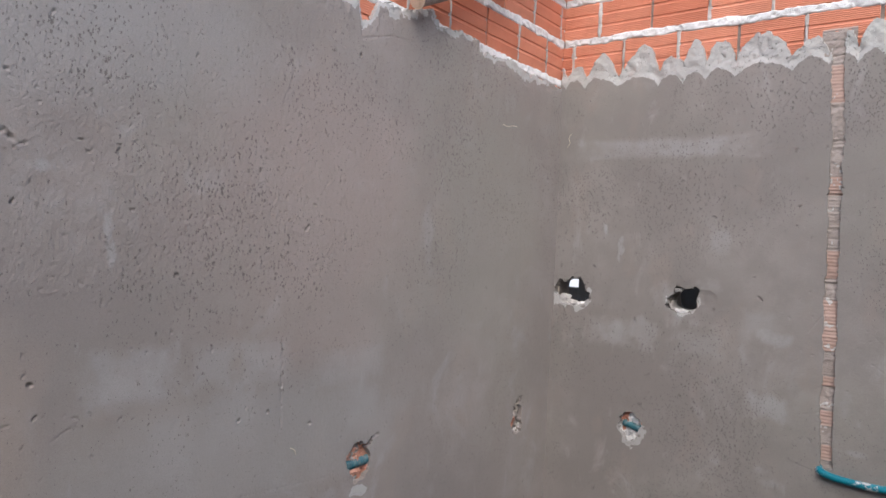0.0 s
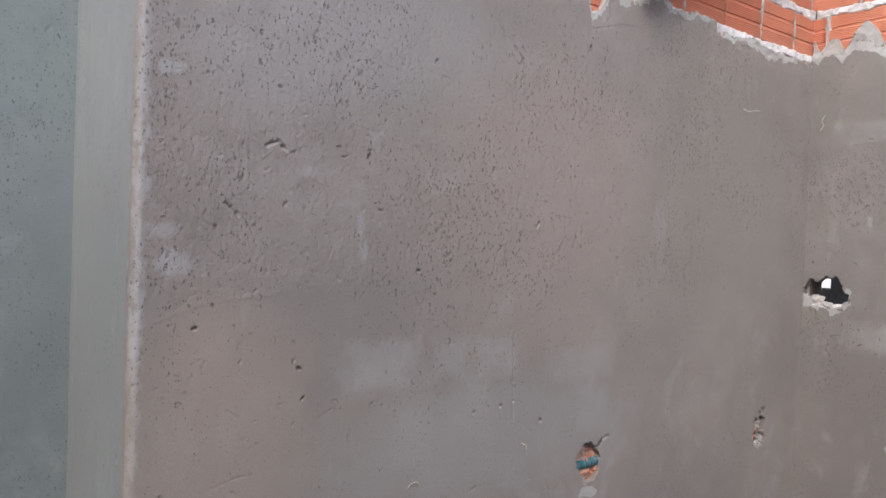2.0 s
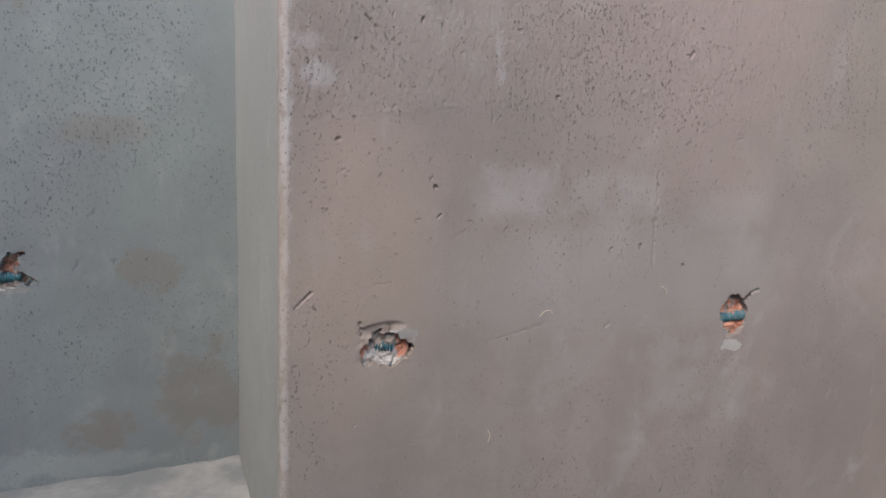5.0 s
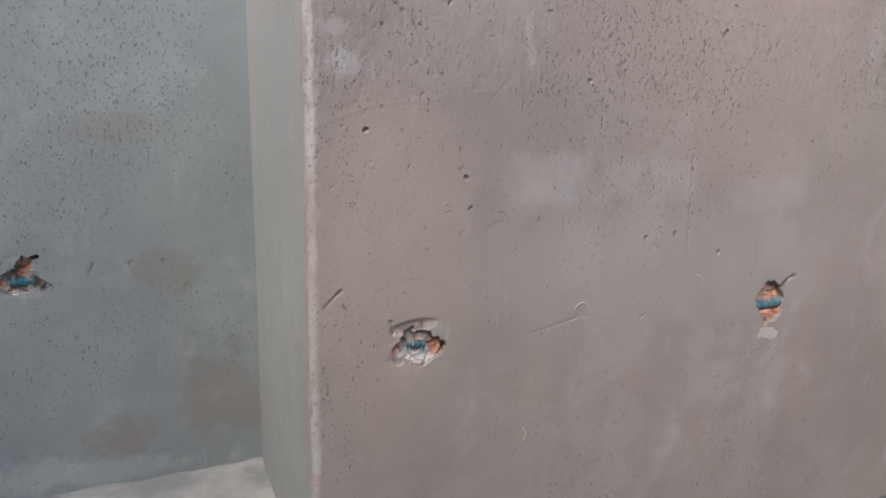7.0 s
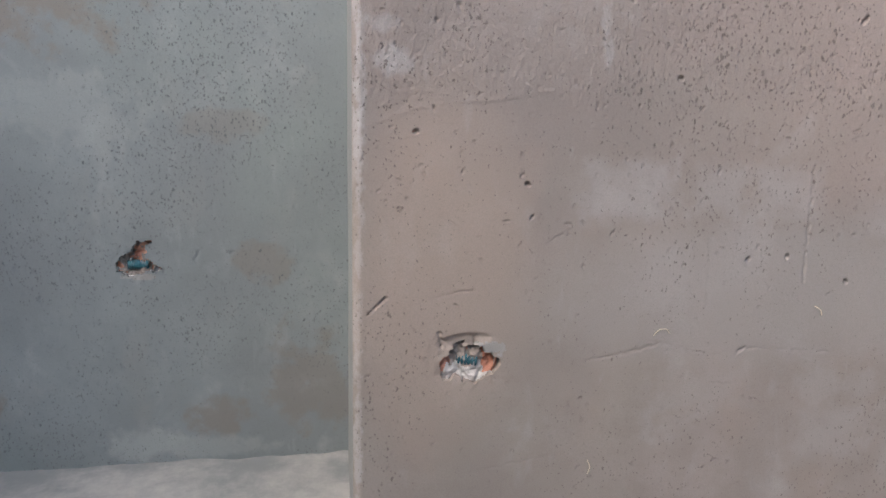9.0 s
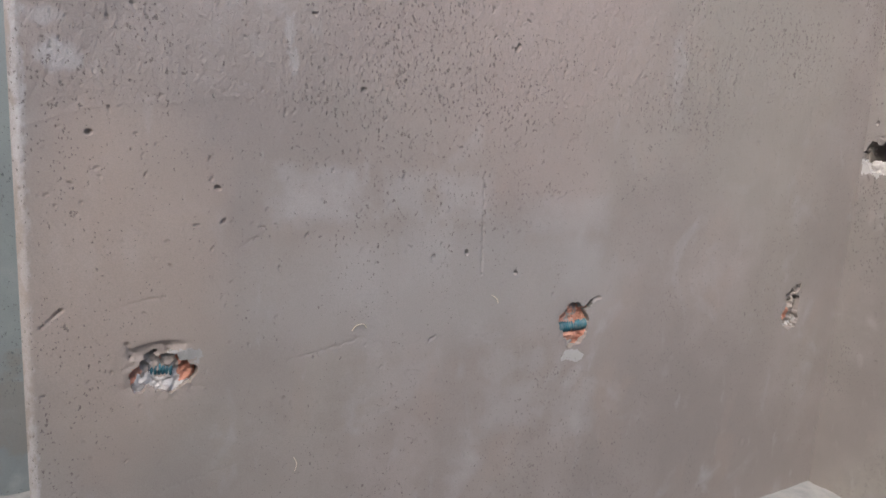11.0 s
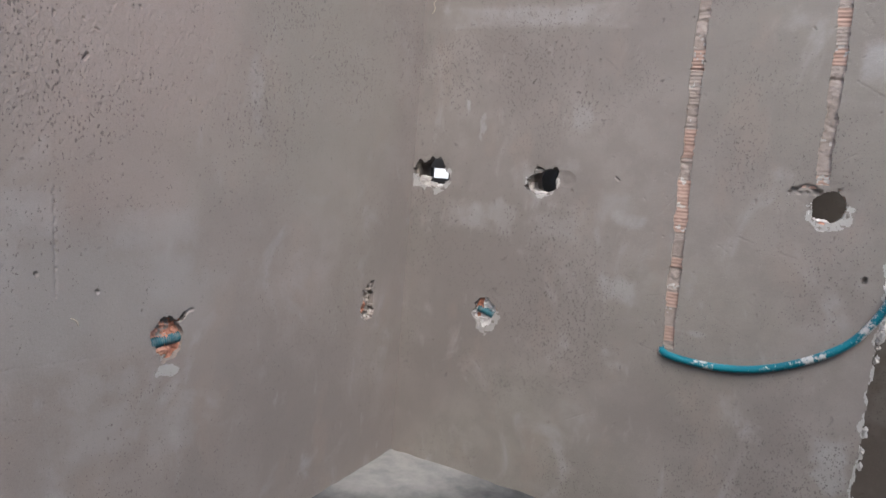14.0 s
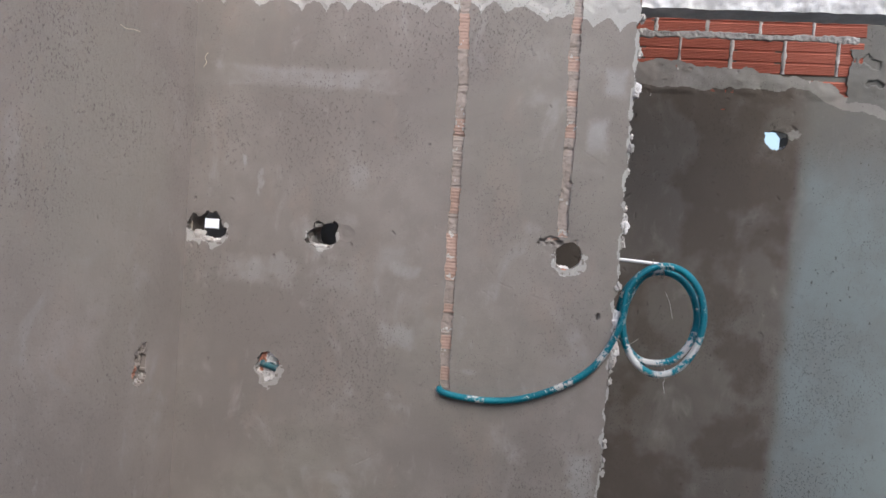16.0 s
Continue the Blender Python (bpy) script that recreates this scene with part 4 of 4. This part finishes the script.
# header over the opening
header = tagged(pierced("wall_header", "y", -2.32, BY + 0.012, 1.905, 2.33, COAT + 0.008, 0.112, [], CORE),
                "bare block wall over the opening", "wall", kind="structure")
lin = Sheet(-2.32, BY + 0.004, 1.867, 1.912, 0.005)
lin.h += 0.006 * fbm(lin.u, lin.v, 0.05, 121) + 0.003 * vnoise(lin.u, lin.v, 0.015, 122)
lin.build("mortar_ledge", (-0.004, 0, 0), EY, NX, [LIME], header, "pale mortar ledge under the blocks", 0.1)

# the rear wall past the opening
# dark plaster colour doubles as the shade seen through the holes
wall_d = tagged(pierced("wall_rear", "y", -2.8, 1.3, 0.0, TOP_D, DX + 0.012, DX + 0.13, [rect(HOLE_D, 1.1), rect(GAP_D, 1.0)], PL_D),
                "plastered wall past the opening, damp and shaded in colour, blocks bare above", "wall", kind="structure")
cd = Sheet(-2.8, -1.2, 0.0, 1.95, 0.004)
coat_base(cd, 131, 0.004)
cd.pits(160, 132, 0.003, 0.006, 0.008, None, 0.3)
cut(cd, HOLE_D, 133, 0.2, 2.0, 0.03)
dhi = np.interp(cd.cu, (-3.2, -2.5, -2.37, -2.3, -1.9, -1.5), (1.74, 1.76, 1.76, 1.825, 1.862, 1.88)) + 0.012 * fbm(cd.cu, cd.cv, 0.06, 134)
dlo = np.interp(cd.cu, (-3.2, -2.5, -2.37, -2.2, -1.95, -1.75, -1.6), (1.68, 1.7, 1.71, 1.785, 1.775, 1.76, 1.78)) + 0.02 * fbm(cd.cu, cd.cv, 0.12, 135)
pier = cd.cu < -2.365 + 0.012 * fbm(cd.cu, cd.cv, 0.05, 136)
cd.keep &= (cd.cv < dhi) | pier
cd.slot[(cd.cv > dlo) & ~pier] = 1
cd.slot[pier & (cd.cv > dlo) & (cd.cv < dlo + 0.035)] = 1
cd.h += np.clip((cd.v - 1.74) / 0.02, 0, 1) * 0.005 * fbm(cd.u, cd.v, 0.09, 137)
for u, v, sd in ((-2.45, 1.9, 139), (-2.47, 1.83, 140)):
    d = np.hypot((cd.u - u) / 0.035, (cd.v - v) / 0.02) + 0.7 * fbm(cd.u, cd.v, 0.03, sd)
    cd.h -= 0.016 * np.clip((1 - d) * 2.5, 0, 1)
cd.slot[cd.blob(-2.18, 1.6, 0.03, 0.022, 138, 0.4)] = 1
cd.build("plaster_coat", (DX, 0, 0), EY, NX, [PL_D, SMEAR_D], wall_d, "dark damp plaster, grey with painted daylight past an upright line", 0.018)

# floor, with a raised rough screed in the recess and swept debris along the walls
fl = Sheet(-4.5, DX + 0.02, -3.4, CY + 0.02, 0.02)
fh = 0.006 * fbm(fl.u, fl.v, 0.4, 141) + 0.004 * fbm(fl.u, fl.v, 0.07, 142)
fh += (0.066 + 0.012 * np.clip((fl.u + 3.2), 0, 1)) * np.clip((fl.v - 0.02 + 0.05 * fbm(fl.u, fl.v, 0.2, 143)) / 0.25, 0, 1) * (fl.u < AX + 0.1)
fh += 0.004 * np.clip(1 - np.hypot(fl.u + 0.02, fl.v + 0.02) / 0.3, 0, 1) ** 1.5 * (1 + 0.5 * fbm(fl.u, fl.v, 0.06, 144))
fh += 0.03 * np.clip(1 - np.hypot(fl.u - 0.05, fl.v + 1.6) / 0.3, 0, 1)
fv = np.stack([fl.u, fl.v, fh], -1).reshape(-1, 3)
ix = np.arange(fl.u.size).reshape(fl.u.shape)
fq = np.stack([ix[:-1, :-1], ix[1:, :-1], ix[1:, 1:], ix[:-1, 1:]], -1).reshape(-1, 4)
tagged(quads("floor", fv, fq, np.zeros(len(fq), int), LIMY), "rough pale cement floor with mortar debris", "floor", kind="structure")
slab("ground", -300, 300, -300, 300, -0.4, -0.05, SCREED)
tagged(bpy.data.objects["ground"], "bare pale cement ground round the shell", "ground", kind="structure")

# unseen walls closing room and passage, and a slab, added to hold back light
for nm, b in (("wall_south_unseen", (-4.5, -0.6, -3.5, -3.4, 3.0)), ("wall_west_unseen", (-4.6, -4.5, -3.5, CY + 0.13, 2.45)), ("wall_passage_end", (0.0, DX + 0.13, 1.3, 1.4, TOP))):
    tagged(slab(nm, *b[:4], -0.05, b[4], PL_D), "plain unseen wall, dark so that little light bounces back", "wall", kind="structure")
tagged(slab("ceiling", 0.112, DX + 0.13, -1.42, 1.4, TOP_D - 0.2, TOP_D - 0.08, CORE), "unseen slab added over the passage to keep it dark", "ceiling", kind="structure")

# white wall added outdoors so that the gap in the rear wall is bright
tagged(slab("wall_outside", 5.0, 5.15, -2.0, 7.0, -0.05, 2.2, PAINT), "plain white house wall, added outside to brighten the gap in the rear wall", "wall", kind="structure")


# ---------------------------------------------------------------- hacked holes
def box_hole(wall, h, axis, face, depth, seed, mats, through=False, **kw):
    U, N = (EX, NY) if axis == "x" else (EY, NX)
    c = (h[0], face + 0.01, h[1]) if axis == "x" else (face + 0.01, h[0], h[1])
    return pocket("hole_lining", c, U, N, h[2] * 1.12, h[3] * 1.12, depth, mats, wall, seed, through, **kw)


box_hole(wall_a, BOX_A, "x", 0, 0.045, 1, [BROKEN, MORTAR])
box_hole(wall_a, BOX_A2, "x", 0, 0.04, 2, [CORE, MORTAR])
box_hole(wall_a, BOX_A3, "x", 0, 0.05, 3, [CORE, MORTAR])
box_hole(wall_b, HOLE_1, "y", 0, 0.1, 4, [CORE, LIME], True, taper=1.02, rag=0.15)
box_hole(wall_b, HOLE_2, "y", 0, 0.105, 5, [CORE, MORTAR], True)
box_hole(wall_b, HOLE_3, "y", 0, 0.105, 6, [CLAY_P, LIME], True, power=2.0, taper=0.95, rag=0.12)
box_hole(wall_b, BOX_B, "y", 0, 0.035, 7, [LIME, LIME], power=1.5)
box_hole(wall_c, BOX_C, "x", CY, 0.04, 8, [BROKEN, MORTAR], power=1.6)
box_hole(wall_d, HOLE_D, "y", DX, 0.125, 9, [MORTAR, MORTAR], True, power=2.0, taper=1.08, rag=0.15)


def shard(wall, place, size, seed, material):
    """A broken lump of block or mortar left in a hole."""
    bm = bmesh.new()
    bmesh.ops.create_icosphere(bm, subdivisions=3, radius=1)
    for v in bm.verts:
        d = 1 + 0.55 * noise.noise(v.co * 1.9 + Vector((seed, 0, 0))) + 0.35 * noise.noise(v.co * 5 + Vector((0, seed, 0)))
        v.co = Vector((v.co.x * size[0], v.co.y * size[1], v.co.z * size[2])) * d + Vector(place)
    return part("rubble" if material is not BROKEN else "clay_shard", bm, material, wall)


for w, p, sz, m in (
        (wall_b, (0.03, -0.035, 1.032), (0.014, 0.022, 0.02), MORTAR), (wall_b, (0.03, -0.075, 1.022), (0.014, 0.026, 0.012), MORTAR),
        (wall_b, (0.03, -0.115, 1.02), (0.014, 0.022, 0.009), LIME),
        (wall_b, (0.03, -0.485, 1.03), (0.014, 0.022, 0.008), LIME), (wall_b, (0.03, -0.52, 1.029), (0.014, 0.022, 0.007), LIME),
        (wall_b, (0.02, -0.475, 1.104), (0.01, 0.016, 0.007), MORTAR), (wall_b, (0.012, -0.552, 1.07), (0.012, 0.008, 0.02), MORTAR),
        (wall_b, (0.02, -1.305, 1.03), (0.012, 0.022, 0.007), LIME),
        (wall_b, (0.012, -1.282, 1.058), (0.01, 0.004, 0.02), LIME), (wall_b, (0.004, -1.325, 1.008), (0.004, 0.03, 0.012), MORTAR),
        (wall_b, (0.008, -1.345, 1.02), (0.006, 0.01, 0.008), LIME), (wall_b, (0.008, -1.29, 1.03), (0.006, 0.01, 0.009), MORTAR), (wall_b, (0.008, -1.28, 1.045), (0.006, 0.006, 0.01), LIME), (wall_b, (0.008, -1.37, 1.05), (0.006, 0.007, 0.012), MORTAR), (wall_b, (0.008, -1.315, 1.022), (0.006, 0.014, 0.006), BROKEN),):
    shard(w, p, sz, p[1] * 37 + p[2] * 91, m)


def filling(wall, h, axis, face, depth, seed, mats, choose, rough=0.012):
    """The broken bottom of a hacked box: torn clay, core and mortar at uneven depth."""
    s = Sheet(h[0] - h[2] * 1.3, h[0] + h[2] * 1.3, h[1] - h[3] * 1.3, h[1] + h[3] * 1.3, 0.0014)
    s.h += -depth + rough * fbm(s.u, s.v, 0.026, seed, 3) + 0.0022 * vnoise(s.u, s.v, 0.005, seed + 9)
    x, y = (s.cu - h[0]) / h[2], (s.cv - h[1]) / h[3]
    wob = 0.5 * fbm(s.cu, s.cv, 0.02, seed + 4)
    s.slot[:] = choose(x + wob, y + wob)
    o, U, N = ((0, face, 0), EX, NY) if axis == "x" else ((face, 0, 0), EY, NX)
    s.build("hole_filling", o, U, N, mats, wall, "broken clay and mortar", 0)


filling(wall_a, BOX_A, "x", 0, 0.017, 301, [BROKEN, MORTAR, CORE], lambda x, y: np.where(y < -0.85, 1, np.where((y > 0.9) | ((y > 0.3) & (np.abs(x) < 0.12)), 2, 0)), 0.008)
# core brown high in A2 and across A3 is partly painted shadow
filling(wall_a, BOX_A2, "x", 0, 0.012, 311, [PL_A, MORTAR, BROKEN, CORE], lambda x, y: np.where((x > 0.5) & (y > -0.7), 2, np.where(y < -0.3, 1, np.where(x < -0.8, 2, np.where(y > 0.5, 3, 0)))), 0.007)
filling(wall_a, BOX_A3, "x", 0, 0.02, 321, [CORE, MORTAR, BROKEN], lambda x, y: np.where(y < -0.75, 1, np.where((y < -0.1) & (x < -0.3), 2, 0)))
filling(wall_b, BOX_B, "y", 0, 0.022, 331, [LIME, BROKEN, CORE], lambda x, y: np.where((y > 0.1) & (x > 0.3), 1, np.where((y > 0.1) & (x < -0.6), 1, 0)), 0.006)
filling(wall_c, BOX_C, "x", CY, 0.018, 341, [CORE, LIME, BROKEN], lambda x, y: np.where(y < -0.85, 1, np.where((np.abs(x - 0.18) < 0.3) & (y > -0.35), 2, np.where((y < -0.2) & (np.abs(x) > 0.7), 2, 0))), 0.008)

# conduit crossing inside the hacked boxes
for i, (a, b) in enumerate((((-1.094, 0.02, 0.624), (-1.002, 0.02, 0.628)), ((-1.984, 0.024, 0.633), (-1.945, 0.019, 0.629)),
                            ((-2.752, CY + 0.021, 0.645), (-2.7, CY + 0.021, 0.647)))):
    tagged(tube("electrical_conduit", [a, b], 0.0125, CONDUIT_SHADED, None, "", 14, 0.0021),
           "short run of teal corrugated conduit inside a hacked box", "conduit", "conduit in the walls")
tagged(tube("electrical_conduit", [(0.024, -0.305, 0.608), (0.022, -0.368, 0.592)], 0.0125, CONDUIT_SHADED, None, "", 14, 0.0021),
       "short run of teal corrugated conduit inside a hacked box", "conduit", "conduit in the walls")

# ---------------------------------------------------------------- the coil of conduit
run = [(0.03, -0.925, 0.64), (0.012, -0.935, 0.6), (-0.012, -0.955, 0.585), (-0.016, -1.03, 0.577), (-0.016, -1.12, 0.578), (-0.016, -1.22, 0.597), (-0.016, -1.33, 0.645),
       (-0.018, -1.42, 0.71), (-0.02, -1.475, 0.79), (-0.02, -1.508, 0.88)]
cy, cz, ry, rz = -1.632, 0.896, 0.127, 0.171
for k in range(1, 27):
    a = 2 * math.pi * k / 12 - 0.05
    grow = (1.0, 0.99, 0.985, 1.0, 1.01, 1.0, 1.0, 1.03, 1.05, 1.02, 0.96, 0.92, 0.88, 0.9, 0.87, 0.86, 0.88, 0.9, 0.89, 0.88, 0.87, 0.93, 0.97, 1.0, 0.98, 0.95)[k - 1]
    run.append((-0.018 + 0.0028 * k, cy + ry * grow * math.cos(a), cz + rz * grow * math.sin(a)))
coil = tagged(tube("electrical_conduit", run, 0.0104, CONDUIT, None, "", 14, 0.0016, 0.0052),
              "coil of teal corrugated conduit smeared with dry white mortar", "conduit")
tagged(tube("white_rod", [(0.035, -1.4, 1.075), (0.035, -1.56, 1.07), (0.035, -1.63, 1.066)], 0.0055, PVC, None), "thin white plastic rod that carries the coil", "rod")
tie = [(-0.04, -1.51, 0.815), (-0.035, -1.49, 0.83), (0.03, -1.5, 0.83), (0.03, -1.525, 0.815), (-0.03, -1.535, 0.81), (-0.045, -1.56, 0.832)]
part_tie = tube("tie_wire", tie, 0.0013, WIRE, coil, "thin binding wire", 6, fine=0.004)
tube("tie_wire", [(-0.02, -1.6, 1.07), (-0.035, -1.62, 1.05), (0.02, -1.625, 1.02), (0.04, -1.6, 1.06), (0.0, -1.59, 1.082)], 0.0013, WIRE, coil, "", 6, fine=0.004)
tube("thread", [(0.0, -1.655, 0.74), (0.0, -1.66, 0.71), (0.0, -1.655, 0.69), (0.0, -1.662, 0.66)], 0.0004, PVC, coil, "", 5, fine=0.004)
tube("thread", [(0.02, -1.64, 0.98), (0.02, -1.655, 0.95), (0.02, -1.668, 0.9)], 0.0004, PVC, coil, "", 5, fine=0.004)

# stray straw fibres caught in the coat
for w, pts in ((wall_a, [(-0.427, -0.002, 1.638), (-0.4, -0.004, 1.634), (-0.37, -0.004, 1.641), (-0.334, -0.002, 1.644)]),
               (wall_a, [(-1.615, -0.002, 0.672), (-1.607, -0.006, 0.684), (-1.593, -0.007, 0.686), (-1.584, -0.002, 0.676)]),
               (wall_a, [(-1.727, -0.002, 0.425), (-1.722, -0.005, 0.412), (-1.725, -0.002, 0.395)]),
               (wall_a, [(-1.291, -0.002, 0.723), (-1.28, -0.005, 0.716), (-1.273, -0.002, 0.704)]),
               (wall_b, [(-0.002, -0.044, 1.668), (-0.006, -0.036, 1.65), (-0.004, -0.042, 1.635), (-0.002, -0.03, 1.618)])):
    tube("straw_fibre", pts, 0.0009, STRAW, w, "pale straw fibre", 5, fine=0.003)

# ---------------------------------------------------------------- the timber pole over the long wall
pole_a, pole_b = Vector((-0.955, -0.045, 1.885)), Vector((0.3, -0.09, 2.545))
way = (pole_b - pole_a).normalized()
pole = tagged(tube("timber_pole", [tuple(pole_a + (pole_b - pole_a) * k / 5 + Vector((0, 0.006 * math.sin(k * 2), 0.005 * math.cos(k * 3)))) for k in range(6)],
                   0.027, WOOD, None, "", 20), "peeled round timber pole leaning over the wall top", "pole")
bm = bmesh.new()
bmesh.ops.create_cone(bm, cap_ends=True, segments=24, radius1=0.0255, radius2=0.0255, depth=0.004)
bmesh.ops.transform(bm, matrix=Matrix.Translation(pole_a - way * 0.0022) @ way.to_track_quat("Z", "Y").to_matrix().to_4x4(), verts=bm.verts)
part("sawn_end", bm, ENDGRAIN, pole, "pale sawn end grain")


# ---------------------------------------------------------------- clay blocks and their mortar, last
def courses(wall, axis, u0, u1, face, z_from, z_to, joint, material, skip=lambda u, z: False, head=0.5):
    """Courses of blocks over a wall; joint: where one upright joint of an even course lies."""
    k = math.floor((z_from - BED) / COURSE)
    while True:
        z = BED + COURSE * k + 0.011
        if z > z_to:
            return
        start = joint + (PITCH / 2 if k % 2 else 0.0)
        n0 = math.floor((u0 - start) / PITCH)
        for n in range(n0, n0 + 40):
            a, b = start + n * PITCH + 0.005, start + (n + 1) * PITCH - 0.006
            a, b = max(a, u0), min(b, u1)
            if b - a > 0.03 and not skip((a + b) / 2, z):
                brick(wall, axis, a, b, z, face, material if z > 1.66 else CLAY_P, 1)
                if head and random.random() < head:
                    g = Sheet(0.0, 0.018, z, z + BLOCK_H, 0.003)
                    t = g.u / 0.018 * 2 - 1
                    half = 0.0065 + 0.003 * fbm(g.v, g.v * 0, 0.04, n + 50) * (1 + random.random())
                    g.u = b + 0.005 + t * half
                    g.h += -0.004 + (0.004 + 0.004 * fbm(g.v, g.v * 0, 0.05, n + 60)) * (1 - t ** 4) + 0.0015 * fbm(g.u, g.v, 0.012, n + 70)
                    o, U, N = ((0, face, 0), EX, NY) if axis == "x" else ((face, 0, 0), EY, NX)
                    g.build("mortar_joint", o, U, N, [MORTAR], wall, "", 0.006)
        k += 1


def beds(wall, axis, u0, u1, face, z_from, z_to, seed, material):
    """Lumpy mortar squeezed out of the bed joints."""
    k = math.ceil((z_from - BED) / COURSE)
    while BED + COURSE * k < z_to:
        z = BED + COURSE * k
        s = Sheet(u0, u1, 0.0, 0.03, 0.003)
        t = s.v / 0.03 * 2 - 1
        e_lo = 0.0155 + 0.006 * fbm(s.u, s.v * 0, 0.06, seed + k) + 0.0025 * vnoise(s.u, s.v * 0, 0.012, seed + k + 1)
        e_hi = 0.0155 + 0.005 * fbm(s.u, s.v * 0, 0.07, seed + k + 5) + 0.0025 * vnoise(s.u, s.v * 0, 0.014, seed + k + 6)
        s.v = z + np.where(t < 0, t * e_lo, t * e_hi)
        s.h += -0.004 + (0.006 + 0.0025 * fbm(s.u, s.v * 0, 0.09, seed + k + 2)) * (1 - t ** 10) + 0.0028 * fbm(s.u, s.v, 0.012, seed + k + 3)
        o, U, N = ((0, face, 0), EX, NY) if axis == "x" else ((face, 0, 0), EY, NX)
        s.build("mortar_bed", o, U, N, [material], wall, "", 0.012)
        k += 1


courses(wall_a, "x", AX + 0.03, 0.022, COAT, 1.73, TOP - 0.12, -0.215, CLAY)
beds(wall_a, "x", AX + 0.03, 0.012, COAT, 1.8, TOP, 200, LIME)
at_chase = lambda y, z: z < 1.7 and not (abs(y + 0.94) < 0.16 and z > 0.45) and not (abs(y + 1.3) < 0.16 and z > 1.15)
near_hole = lambda y, z: abs(y + 1.32) < 0.15 and z < 1.14
courses(wall_b, "y", BY + 0.02, 0.02, COAT, 0.5, TOP - 0.12, -0.328, CLAY, lambda y, z: at_chase(y, z) or near_hole(y, z))
courses(header, "y", -2.31, BY + 0.02, COAT, 1.9, 2.19, -0.328, CLAY)
beds(wall_b, "y", BY + 0.01, 0.012, COAT, 1.9, TOP, 230, LIME)
beds(header, "y", -2.31, BY + 0.01, COAT, 1.95, 2.3, 260, LIME)
BED += -0.036
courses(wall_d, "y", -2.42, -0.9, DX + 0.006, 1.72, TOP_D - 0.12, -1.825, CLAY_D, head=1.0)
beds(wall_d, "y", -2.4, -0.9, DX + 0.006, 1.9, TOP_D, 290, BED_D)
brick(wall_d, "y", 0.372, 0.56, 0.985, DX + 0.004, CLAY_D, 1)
